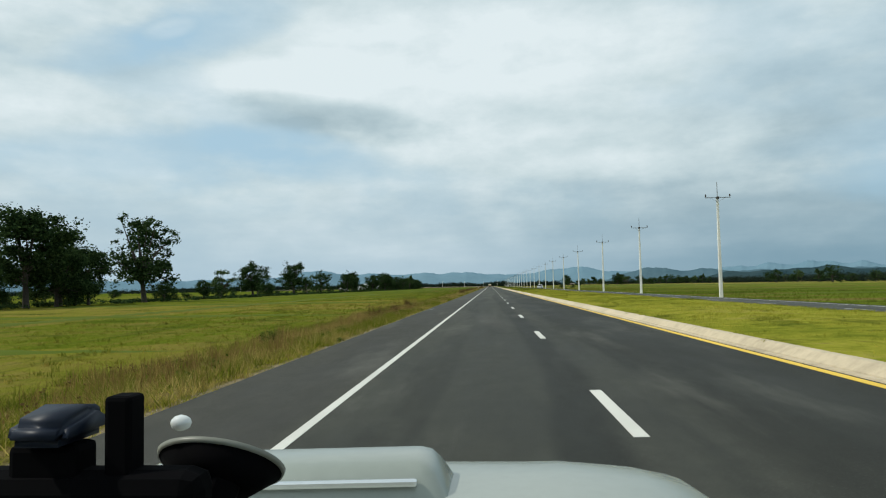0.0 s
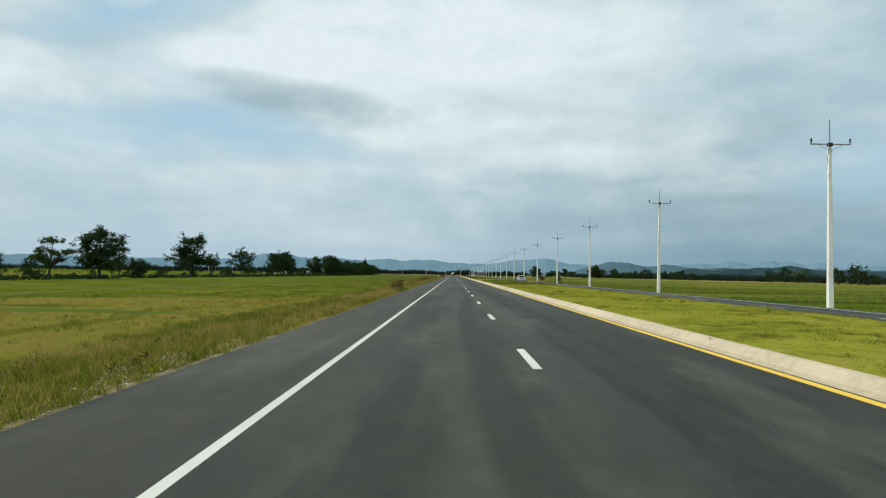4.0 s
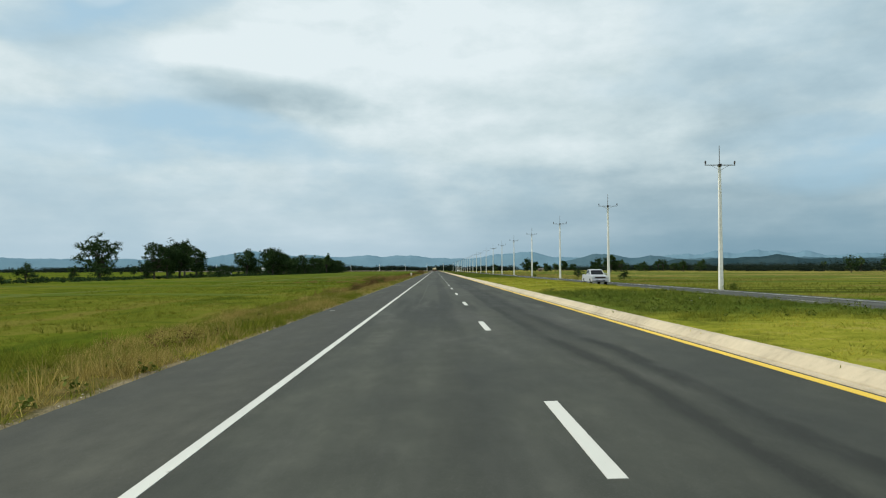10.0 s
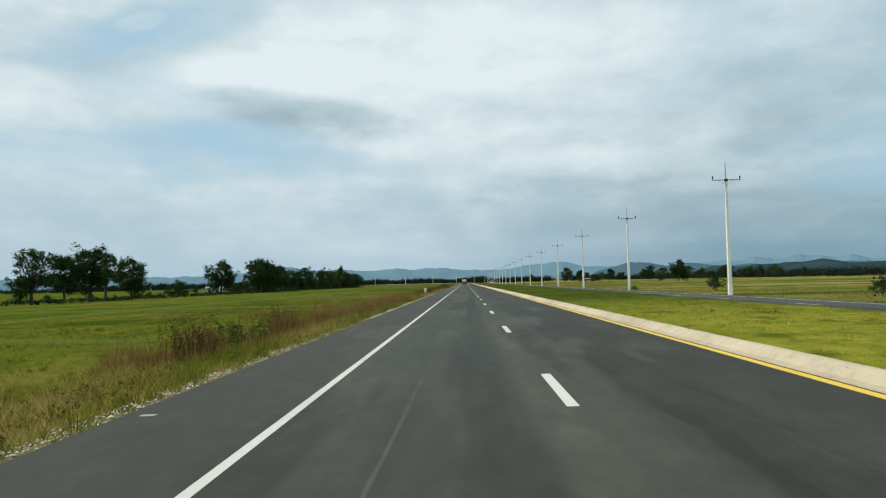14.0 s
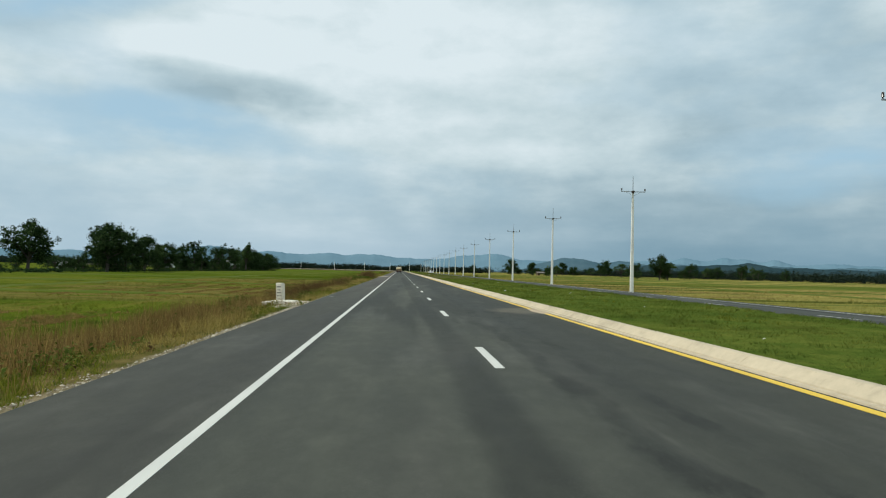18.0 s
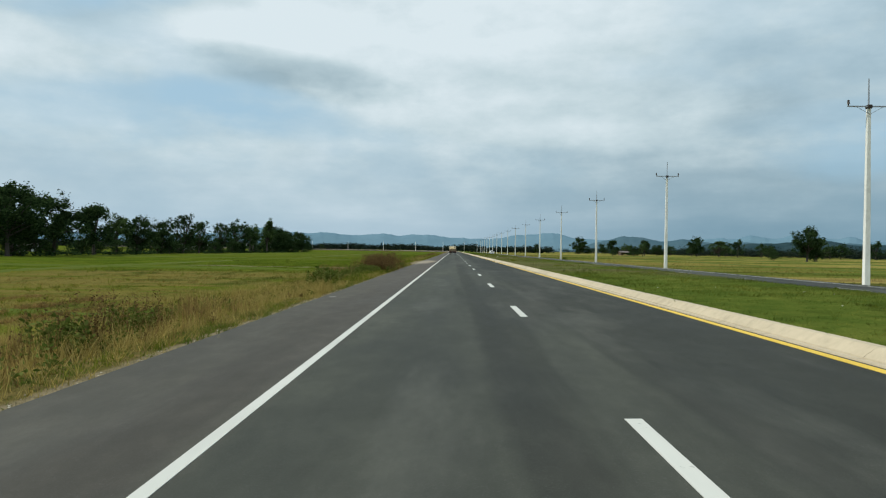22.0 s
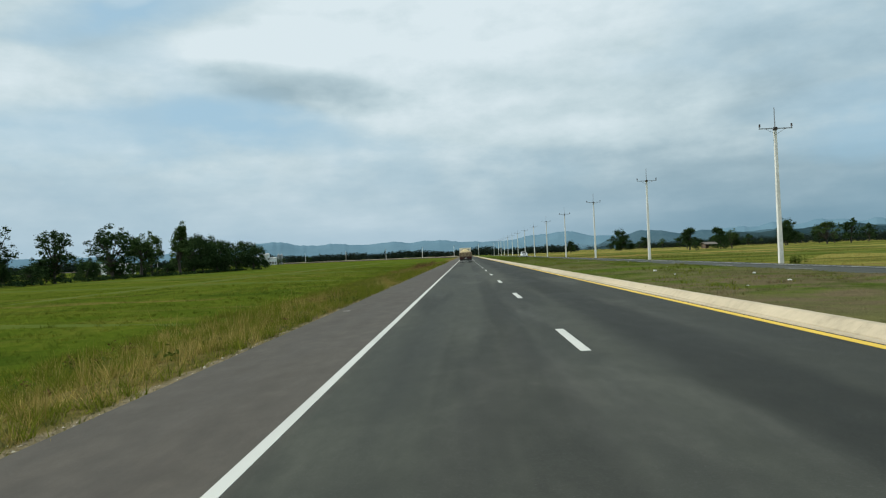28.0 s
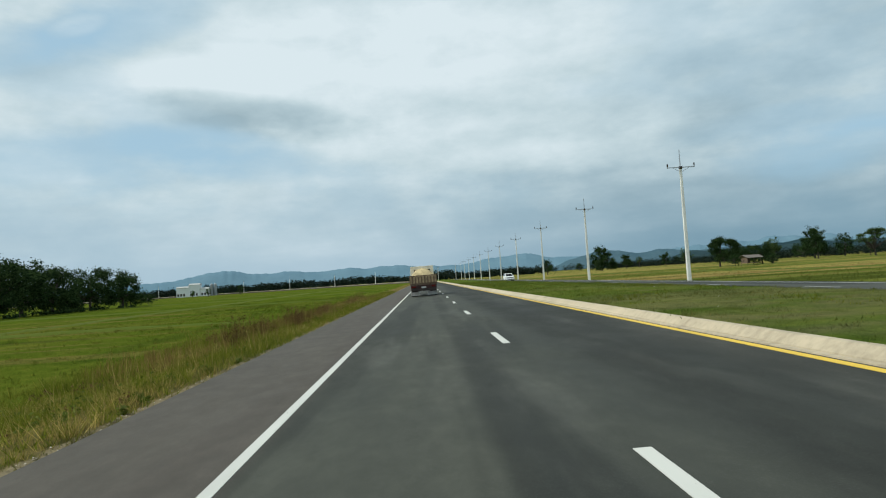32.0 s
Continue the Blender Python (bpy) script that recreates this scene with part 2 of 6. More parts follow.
def make_asphalt(name, opposite=False):
    m, nt, b = tree_of(name)
    pos, x, y, z, _ = world_pos(nt)
    grain = noise_tex(nt, pos, 60.0, 3, 0.7)
    speck = noise_tex(nt, pos, 9.0, 5, 0.7)
    blot = noise_tex(nt, pos, 0.6, 6, 0.62, stretch=(1.0, 0.32, 1))
    lane = noise_tex(nt, pos, 0.75, 3, 0.5, stretch=(0.8, 0.03, 1))
    weave = noise_tex(nt, pos, 1.0, 4, 0.55, stretch=(0.62, 0.035, 1), shift=(4.0, 1.0, 0))
    smear = noise_tex(nt, pos, 1.0, 5, 0.6, stretch=(0.62, 0.10, 1), shift=(1.0, 6.0, 0))
    k = mth(nt, "ADD", mth(nt, "MULTIPLY", blot, 0.5), mth(nt, "MULTIPLY", lane, 0.5))
    col = ramp(nt, k, ((0.30, (0.0250, 0.0268, 0.0211)), (0.43, (0.0420, 0.0442, 0.0350)), (0.56, (0.0610, 0.0632, 0.0501)), (0.70, (0.0960, 0.0975, 0.0779))))
    streak = step(nt, weave, 0.50, 0.60)
    if not opposite:
        only_y = nt.nodes.new("ShaderNodeCombineXYZ")
        put(nt, only_y.inputs[1], y)
        along_y = only_y.outputs[0]
        ragged = mth(nt, "MULTIPLY", mth(nt, "SUBTRACT", blot, 0.5), 0.8)
        # twin tyre tracks in the fast lane
        gap_ = mth(nt, "ABSOLUTE", mth(nt, "SUBTRACT", x, mth(nt, "ADD", line_of(nt, y, ((-20, 2.9), (60, 2.7), (105, 3.1), (150, 3.0), (165, 3.15), (190, 2.8), (230, 2.9), (300, 2.5), (360, 3.0), (420, 2.6), (500, 2.9), (600, 3.1))), ragged)))
        patchy = noise_tex(nt, pos, 1.4, 5, 0.65, stretch=(1.0, 0.4, 1), shift=(7, 2, 0))
        worn = step(nt, y, 235, 290, 0.15, 0.55)
        rut = mth(nt, "ADD", mth(nt, "ABSOLUTE", mth(nt, "SUBTRACT", gap_, 0.34)), mth(nt, "MULTIPLY", mth(nt, "SUBTRACT", patchy, 0.5), worn))
        streak = mth(nt, "MAXIMUM", mth(nt, "MULTIPLY", streak, 0.6), mth(nt, "MULTIPLY", step(nt, rut, 0.06, 0.25, 1.0, 0.0), mth(nt, "MULTIPLY", step(nt, blot, 0.30, 0.50, 0.55, 1.0), mth(nt, "MAXIMUM", step(nt, patchy, 0.36, 0.56, 1.0, 0.55), step(nt, y, 290, 235, 0.0, 1.0)))))
        # the oily band between the wheels of the slow lane
        gap2 = mth(nt, "SUBTRACT", x, mth(nt, "ADD", line_of(nt, y, ((-20, 0.55), (-3, 0.78), (5, 1.22), (20, 1.22), (35, 0.98), (85, 0.58), (116, 1.20), (150, 0.30), (200, 0.62), (280, 0.55), (315, 0.95), (350, 0.7), (420, 0.5), (480, 0.52), (540, 0.62), (620, 0.6))),
                                          mth(nt, "MULTIPLY", ragged, 0.45)))
        gap2 = mth(nt, "ADD", mth(nt, "ABSOLUTE", gap2), step(nt, gap2, -0.5, 0.5, 0.04, -0.06))
        fade = step(nt, noise_tex(nt, along_y, 0.03, 2, 0.5, shift=(0, 31, 0)), 0.36, 0.58, 0.35, 0.72)
        streak = mth(nt, "MAXIMUM", streak, mth(nt, "MULTIPLY", step(nt, gap2, 0.17, 0.42, 1.0, 0.0), mth(nt, "MAXIMUM", fade, step(nt, y, 48, 25))))
        # the fast lane is darker, more so at both ends of the stretch
        ends = mth(nt, "ADD", step(nt, y, 75, 35), step(nt, y, 395, 450), clamp=True)
        dark_lane = mth(nt, "MULTIPLY", step(nt, mth(nt, "ADD", x, ragged), 1.9, 2.7), mth(nt, "ADD", mth(nt, "MULTIPLY", ends, 0.16), mth(nt, "SUBTRACT", 0.80, mth(nt, "MULTIPLY", mth(nt, "MULTIPLY", step(nt, y, 245, 285), step(nt, y, 385, 350)), 0.32))))
        # beyond its outer track the fast lane stays pale, with a dark seam at the yellow line
        outer = mth(nt, "MULTIPLY", step(nt, mth(nt, "ADD", x, mth(nt, "MULTIPLY", ragged, 0.6)), 3.3, 3.7), mth(nt, "ADD", mth(nt, "MULTIPLY", step(nt, y, 78, 100), step(nt, y, 245, 215)), mth(nt, "MULTIPLY", step(nt, y, 465, 480), step(nt, y, 525, 500, 0.0, 0.6))))
        dark_lane = mth(nt, "MULTIPLY", dark_lane, mth(nt, "SUBTRACT", 1.0, mth(nt, "MULTIPLY", outer, 0.85)))
        streak = mth(nt, "MAXIMUM", streak, mth(nt, "MULTIPLY", mth(nt, "MULTIPLY", step(nt, x, 4.68, 4.84), 0.7), step(nt, patchy, 0.35, 0.5)))
        streak = mth(nt, "MAXIMUM", streak, mth(nt, "MULTIPLY", dark_lane, step(nt, blot, 0.34, 0.54, 0.72, 1.0)))
        # the shoulder is a little darker than the slow lane
        shoulder = mth(nt, "MULTIPLY", step(nt, x, -2.0, -2.15), step(nt, y, 360, 300, 0.0, 0.42))
        streak = mth(nt, "MAXIMUM", streak, mth(nt, "MULTIPLY", shoulder, step(nt, blot, 0.36, 0.56, 0.6, 1.0)))
        # where lorries brought dust out of the fields the fast lane is paler
        pale = mth(nt, "MULTIPLY", step(nt, y, 138, 152), step(nt, y, 192, 176))
        streak = mth(nt, "MULTIPLY", streak, mth(nt, "SUBTRACT", 1.0, mth(nt, "MULTIPLY", pale, mth(nt, "MULTIPLY", step(nt, rut, 0.10, 0.28), 0.62))))
    if not opposite:
        # the first stretch is darker
        col = mixc(nt, step(nt, y, 95, 45, 0.08, 0.48), col, (0.012, 0.0125, 0.011))
    col = mixc(nt, mth(nt, "MULTIPLY", streak, 0.82), col, (0.0130, 0.0142, 0.0116))
    col = mixc(nt, mth(nt, "MULTIPLY", step(nt, smear, 0.52, 0.70), 0.40), col, (0.100, 0.099, 0.084))
    col = mixc(nt, mth(nt, "MULTIPLY", step(nt, speck, 0.70, 0.76), 0.25), col, (0.16, 0.16, 0.15))
    dusty = mth(nt, "MULTIPLY", step(nt, noise_tex(nt, pos, 0.25, 4, 0.6, stretch=(1, 0.12, 1), shift=(9, 3, 0)), 0.54, 0.75), 0.4)
    col = mixc(nt, dusty, col, (0.105, 0.098, 0.085))
    if not opposite:
        brown = mth(nt, "MULTIPLY", step(nt, x, -1.7, -2.1), mth(nt, "ADD", step(nt, y, 330, 430, 0.12, 0.72), 0.0))
        col = mixc(nt, brown, col, (0.090, 0.074, 0.062))
        sandy = mth(nt, "MULTIPLY", step(nt, mth(nt, "ADD", x, mth(nt, "MULTIPLY", blot, 1.2)), 5.5, 6.1), step(nt, y, 40, 90, 0.08, 0.3))
        col = mixc(nt, sandy, col, (0.19, 0.16, 0.12))
        # sand carried onto the lanes at two places
        for cx, cy, rx, ry, amt in ((4.7, 327.0, 1.6, 2.0, 0.22), (-3.7, 455.5, 1.5, 14.0, 0.85), (-3.7, 234.4, 1.2, 0.8, 0.45)):
            q = mth(nt, "ADD", mth(nt, "POWER", mth(nt, "ABSOLUTE", mth(nt, "DIVIDE", mth(nt, "SUBTRACT", x, cx), rx)), 2.0),
                    mth(nt, "POWER", mth(nt, "ABSOLUTE", mth(nt, "DIVIDE", mth(nt, "SUBTRACT", y, cy), ry)), 2.0))
            q = mth(nt, "ADD", q, mth(nt, "MULTIPLY", mth(nt, "SUBTRACT", blot, 0.5), 2.5))
            col = mixc(nt, mth(nt, "MULTIPLY", step(nt, q, 0.2, 1.2, 1.0, 0.0), amt), col, (0.32, 0.265, 0.19))
        # a pale scrape that a dragged load left in the slow lane
        off = mth(nt, "ABSOLUTE", mth(nt, "ADD", mth(nt, "SUBTRACT", x, mth(nt, "MULTIPLY", mth(nt, "SUBTRACT", noise_tex(nt, along_y, 0.10, 2), 0.5), 0.22)), 0.52))
        scrape = mth(nt, "MULTIPLY", step(nt, off, 0.008, 0.035, 1.0, 0.0), mth(nt, "MULTIPLY", step(nt, y, 190, 200), step(nt, y, 248, 236)))
        scrape = mth(nt, "MULTIPLY", scrape, step(nt, noise_tex(nt, pos, 0.5, 4, 0.6, shift=(3, 0, 0)), 0.28, 0.46))
        col = mixc(nt, mth(nt, "MULTIPLY", scrape, 0.16), col, (0.26, 0.25, 0.23))
    col = mixc(nt, mth(nt, "MULTIPLY", step(nt, grain, 0.55, 0.75), 0.35), col, (0.13, 0.13, 0.125))
    skin_ = noise_tex(nt, pos, 2.6, 6, 0.7, stretch=(1.0, 0.45, 1), shift=(1, 9, 0))
    col = mixc(nt, 1.0, col, ramp(nt, skin_, ((0.34, (0.84, 0.84, 0.83)), (0.50, (0.96, 0.96, 0.95)), (0.66, (1.15, 1.14, 1.12)))), "MULTIPLY")
    finish(nt, b, col, step(nt, k, 0.3, 0.7, 0.74, 0.92), 0.0, 0.24)
    bump(nt, b, grain, 0.35, 0.006)
    return m


def make_paint(name, color):
    m, nt, b = tree_of(name)
    pos = world_pos(nt)[0]
    worn = noise_tex(nt, pos, 14.0, 6, 0.7)
    dirt = noise_tex(nt, pos, 1.1, 4, 0.6, stretch=(1, 0.3, 1))
    col = mixc(nt, step(nt, dirt, 0.35, 0.75, 0.0, 0.35), color, tuple(c * 0.6 for c in color))
    col = mixc(nt, step(nt, worn, 0.66, 0.72), col, (0.12, 0.12, 0.11))
    finish(nt, b, col, 0.6)
    bump(nt, b, worn, 0.2, 0.004)
    return m


def plots(nt, pos):
    """Random colour of each field plot."""
    vo = nt.nodes.new("ShaderNodeTexVoronoi")
    vo.inputs["Scale"].default_value = 0.02
    mp = nt.nodes.new("ShaderNodeMapping")
    mp.inputs["Scale"].default_value = (0.55, 1.25, 0.0)
    put(nt, mp.inputs[0], pos)
    put(nt, vo.inputs["Vector"], mp.outputs[0])
    cell = nt.nodes.new("ShaderNodeSeparateColor")
    put(nt, cell.inputs[0], vo.outputs["Color"])
    return cell


def mottle(nt, pos):
    return mth(nt, "ADD", mth(nt, "MULTIPLY", noise_tex(nt, pos, 1.6, 6, 0.65), 0.5), mth(nt, "MULTIPLY", noise_tex(nt, pos, 0.16, 5, 0.6), 0.5))


def paddy_colour(nt, pos, y, cell):
    """Paddies on the left: green with a yellow cast, deeper further on, and dry bands at a few places."""
    mott = mottle(nt, pos)
    left = ramp(nt, mth(nt, "ADD", mth(nt, "MULTIPLY", cell.outputs[0], 0.35), mth(nt, "MULTIPLY", mott, 0.65)),
                ((0.22, (0.056, 0.084, 0.008)), (0.40, (0.106, 0.130, 0.012)), (0.60, (0.168, 0.162, 0.024)), (0.84, (0.23, 0.180, 0.050))))
    lush = ramp(nt, mott, ((0.30, (0.034, 0.062, 0.007)), (0.50, (0.070, 0.102, 0.010)), (0.70, (0.130, 0.142, 0.020))))
    left = mixc(nt, mth(nt, "ADD", step(nt, y, 130, 220, 0.0, 0.55), step(nt, y, 380, 470, 0.0, 0.28)), left, lush)
    band = noise_tex(nt, pos, 1.0, 4, 0.6, stretch=(0.028, 0.30, 1), shift=(1.5, 0.7, 0))
    dry = mth(nt, "MULTIPLY", step(nt, band, 0.54, 0.66), step(nt, noise_tex(nt, pos, 0.012, 2, 0.5, shift=(6, 2, 0)), 0.42, 0.62))
    across = nt.nodes.new("ShaderNodeSeparateXYZ")
    put(nt, across.inputs[0], pos)
    stubble = mth(nt, "MULTIPLY", mth(nt, "MULTIPLY", step(nt, y, 338, 352), step(nt, y, 438, 424)), step(nt, band, 0.38, 0.50))
    stubble = mth(nt, "MULTIPLY", stubble, step(nt, across.outputs[0], -37, -29))
    dry = mth(nt, "MAXIMUM", dry, stubble)
    dry = mth(nt, "MAXIMUM", dry, mth(nt, "MULTIPLY", mth(nt, "MULTIPLY", step(nt, y, 150, 100), step(nt, mott, 0.44, 0.60)), 0.6))
    left = mixc(nt, mth(nt, "MULTIPLY", dry, 0.72), left, (0.185, 0.138, 0.046))
    # long mown swathes that run with the road
    swath = noise_tex(nt, pos, 1.0, 5, 0.62, stretch=(0.42, 0.05, 1), shift=(4.2, 1.1, 0))
    left = mixc(nt, mth(nt, "MULTIPLY", step(nt, swath, 0.52, 0.66), step(nt, y, 470, 390, 0.12, 0.5)), left, (0.19, 0.150, 0.040))
    left = mixc(nt, mth(nt, "MULTIPLY", step(nt, swath, 0.46, 0.36), 0.45), left, (0.040, 0.062, 0.009))
    wet = noise_tex(nt, pos, 1.0, 5, 0.6, stretch=(0.10, 0.26, 1), shift=(7, 3, 0))
    return mixc(nt, mth(nt, "MULTIPLY", step(nt, wet, 0.53, 0.68), 0.6), left, (0.030, 0.055, 0.007))


def median_colour(nt, pos, y):
    """Lime grass, deeper green further on."""
    mott = mottle(nt, pos)
    med = ramp(nt, mott, ((0.32, (0.090, 0.115, 0.014)), (0.43, (0.180, 0.195, 0.022)), (0.54, (0.270, 0.262, 0.034)), (0.66, (0.30, 0.255, 0.070)), (0.76, (0.18, 0.140, 0.048))))
    deep = ramp(nt, mott, ((0.30, (0.034, 0.058, 0.010)), (0.46, (0.075, 0.108, 0.018)), (0.62, (0.128, 0.148, 0.028)), (0.78, (0.16, 0.125, 0.05))))
    med = mixc(nt, step(nt, mth(nt, "ADD", y, mth(nt, "MULTIPLY", noise_tex(nt, pos, 0.16, 5, 0.6), 40.0)), 268, 300), med, deep)
    wave = mth(nt, "ADD", y, mth(nt, "MULTIPLY", noise_tex(nt, pos, 0.5, 3, 0.6), 6.0))
    rank = mth(nt, "MULTIPLY", step(nt, wave, 151, 156), step(nt, wave, 174, 168))
    rank = mth(nt, "ADD", rank, mth(nt, "MULTIPLY", step(nt, wave, 181, 187), step(nt, wave, 209, 202)))
    med = mixc(nt, mth(nt, "MULTIPLY", rank, 0.9), med, deep)
    bare = mth(nt, "MULTIPLY", step(nt, noise_tex(nt, pos, 0.10, 4, 0.6, shift=(0, 5, 0)), 0.42, 0.55),
               mth(nt, "MULTIPLY", step(nt, y, 396, 416), step(nt, y, 600, 540)))
    med = mixc(nt, mth(nt, "MULTIPLY", bare, 0.5), med, mixc(nt, mott, (0.11, 0.085, 0.048), (0.21, 0.165, 0.105)))
    # a stretch where the soil was dug and has not grown over
    dug = mth(nt, "MULTIPLY", mth(nt, "MULTIPLY", step(nt, wave, 482, 487), step(nt, wave, 504, 496)), step(nt, noise_tex(nt, pos, 0.45, 5, 0.6, shift=(3, 3, 0)), 0.38, 0.56))
    med = mixc(nt, mth(nt, "MULTIPLY", dug, 0.85), med, mixc(nt, mott, (0.10, 0.078, 0.046), (0.20, 0.155, 0.095)))
    clump = noise_tex(nt, pos, 1.0, 5, 0.65, stretch=(0.6, 0.36, 1), shift=(2, 8, 0))
    return mixc(nt, mth(nt, "MULTIPLY", step(nt, clump, 0.53, 0.66), 0.62), med, (0.055, 0.070, 0.012))


def dry_field_colour(nt, pos, y, cell):
    """Fields on the right: green, turning to straw further on, streaked with darker growth."""
    mott = mottle(nt, pos)
    far = noise_tex(nt, pos, 0.012, 3, 0.5, stretch=(0.5, 1.3, 1), shift=(2.2, 0, 0))
    right = ramp(nt, mth(nt, "ADD", mth(nt, "MULTIPLY", cell.outputs[1], 0.5), mth(nt, "MULTIPLY", mott, 0.5)),
                 ((0.15, (0.060, 0.100, 0.010)), (0.45, (0.105, 0.140, 0.015)), (0.70, (0.155, 0.165, 0.026)), (0.92, (0.21, 0.18, 0.05))))
    straw = ramp(nt, mth(nt, "ADD", mth(nt, "MULTIPLY", cell.outputs[2], 0.6), mth(nt, "MULTIPLY", mott, 0.4)),
                 ((0.15, (0.10, 0.130, 0.022)), (0.42, (0.20, 0.188, 0.044)), (0.68, (0.32, 0.265, 0.080)), (0.92, (0.23, 0.155, 0.06))))
    right = mixc(nt, mth(nt, "MULTIPLY", step(nt, y, 250, 340), step(nt, far, 0.3, 0.6, 0.5, 1.0)), right, straw)
    strips = noise_tex(nt, pos, 1.0, 4, 0.6, stretch=(0.022, 0.16, 1), shift=(3.5, 9.7, 0))
    right = mixc(nt, mth(nt, "MULTIPLY", step(nt, strips, 0.51, 0.58), 0.85), right, (0.052, 0.066, 0.013))
    return mixc(nt, mth(nt, "MULTIPLY", step(nt, strips, 0.46, 0.39), 0.65), right, (0.17, 0.115, 0.045))


def make_ground():
    """Fields, verge and median by their place across the road."""
    m, nt, b = tree_of("field_ground")
    pos, x, y, z, _ = world_pos(nt)
    f1 = noise_tex(nt, pos, 1.6, 6, 0.65)
    f2 = noise_tex(nt, pos, 0.16, 5, 0.6)
    f3 = noise_tex(nt, pos, 9.0, 4, 0.7)
    far = noise_tex(nt, pos, 0.012, 3, 0.5, stretch=(0.5, 1.3, 1), shift=(2.2, 0, 0))
    cell = plots(nt, pos)
    mott = mottle(nt, pos)
    left = paddy_colour(nt, pos, y, cell)
    right = dry_field_colour(nt, pos, y, cell)
    # verge of dry grass and soil
    verge = ramp(nt, mott, ((0.30, (0.045, 0.052, 0.012)), (0.44, (0.11, 0.098, 0.028)), (0.58, (0.18, 0.135, 0.050)), (0.72, (0.075, 0.050, 0.024))))
    # median grass with bare places
    med = median_colour(nt, pos, y)
    soil = mixc(nt, f1, (0.20, 0.155, 0.090), (0.36, 0.30, 0.20))
    xx = mth(nt, "ADD", x, mth(nt, "MULTIPLY", mth(nt, "SUBTRACT", f2, 0.5), 5.0))
    col = mixc(nt, step(nt, xx, -9.8, -7.8), left, verge)
    col = mixc(nt, step(nt, x, -1, 1), col, med)
    col = mixc(nt, step(nt, x, 23.6, 25.2), col, right)
    track = mth(nt, "MULTIPLY", step(nt, mth(nt, "ADD", mth(nt, "ABSOLUTE", mth(nt, "SUBTRACT", y, 447.5)), mth(nt, "MULTIPLY", f2, 3.0)), 2.4, 3.6, 1.0, 0.0), step(nt, x, -40, -14))
    apron = mth(nt, "MULTIPLY", step(nt, mth(nt, "ADD", mth(nt, "ABSOLUTE", mth(nt, "SUBTRACT", y, 455.0)), mth(nt, "MULTIPLY", f2, 6.0)), 13, 17, 1.0, 0.0),
                step(nt, mth(nt, "ADD", x, mth(nt, "MULTIPLY", f1, 1.2)), -6.0, -5.2))
    track = mth(nt, "MULTIPLY", mth(nt, "MAXIMUM", track, apron), step(nt, x, -4, -4.3))
    lip = mth(nt, "MULTIPLY", step(nt, mth(nt, "ADD", x, mth(nt, "MULTIPLY", mth(nt, "SUBTRACT", f1, 0.5), 0.5)), -4.58, -4.36), step(nt, x, -4, -4.15))
    col = mixc(nt, mth(nt, "MULTIPLY", lip, 0.8), col, soil)
    col = mixc(nt, mth(nt, "MULTIPLY", track, 0.8), col, soil)
    col = mixc(nt, mth(nt, "MULTIPLY", step(nt, f3, 0.58, 0.8), 0.14), col, (0.045, 0.060, 0.012))
    finish(nt, b, col, 1.0, 0.0, 0.0)
    bump(nt, b, mth(nt, "ADD", f1, mth(nt, "MULTIPLY", f3, 0.4)), 0.9, 0.25)
    return m


def make_blades(name, dark, mid, lite, through_light=0.25, upright=False, sward=""):
    m, nt, b = tree_of(name)
    pos, x, y, z, isl = world_pos(nt)
    k = mth(nt, "ADD", mth(nt, "MULTIPLY", isl, 0.55), mth(nt, "MULTIPLY", noise_tex(nt, pos, 0.22, 4), 0.45))
    col = ramp(nt, k, ((0.2, dark), (0.5, mid), (0.8, lite)))
    if sward:
        if sward == "median":
            col = median_colour(nt, pos, y)
        else:
            col = (paddy_colour if sward == "paddy" else dry_field_colour)(nt, pos, y, plots(nt, pos))
        col = mixc(nt, 1.0, col, ramp(nt, isl, ((0.0, (0.72, 0.76, 0.8)), (0.6, (1.0, 1.0, 1.0)), (1.0, (1.35, 1.25, 1.3)))), "MULTIPLY")
    finish(nt, b, col, 0.9, 0.0, 0.02)
    if upright:
        # the sward scatters light as one soft surface
        lift = nt.nodes.new("ShaderNodeVectorMath")
        lift.operation = "MULTIPLY_ADD"
        g = nt.nodes.new("ShaderNodeNewGeometry")
        put(nt, lift.inputs[0], g.outputs["Normal"])
        lift.inputs[1].default_value, lift.inputs[2].default_value = (0.35, 0.35, 0.35), (0, 0, 0.8)
        put(nt, b.inputs["Normal"], lift.outputs[0])
    tr = nt.nodes.new("ShaderNodeBsdfTranslucent")
    if upright:
        put(nt, tr.inputs["Color"], mixc(nt, 1.0, col, (1.7, 1.6, 1.3), "MULTIPLY"))
    else:
        put(nt, tr.inputs["Color"], col)
    mx = nt.nodes.new("ShaderNodeMixShader")
    mx.inputs[0].default_value = through_light
    nt.links.new(b.outputs[0], mx.inputs[1])
    nt.links.new(tr.outputs[0], mx.inputs[2])
    nt.links.new(mx.outputs[0], nt.nodes["Material Output"].inputs["Surface"])
    return m


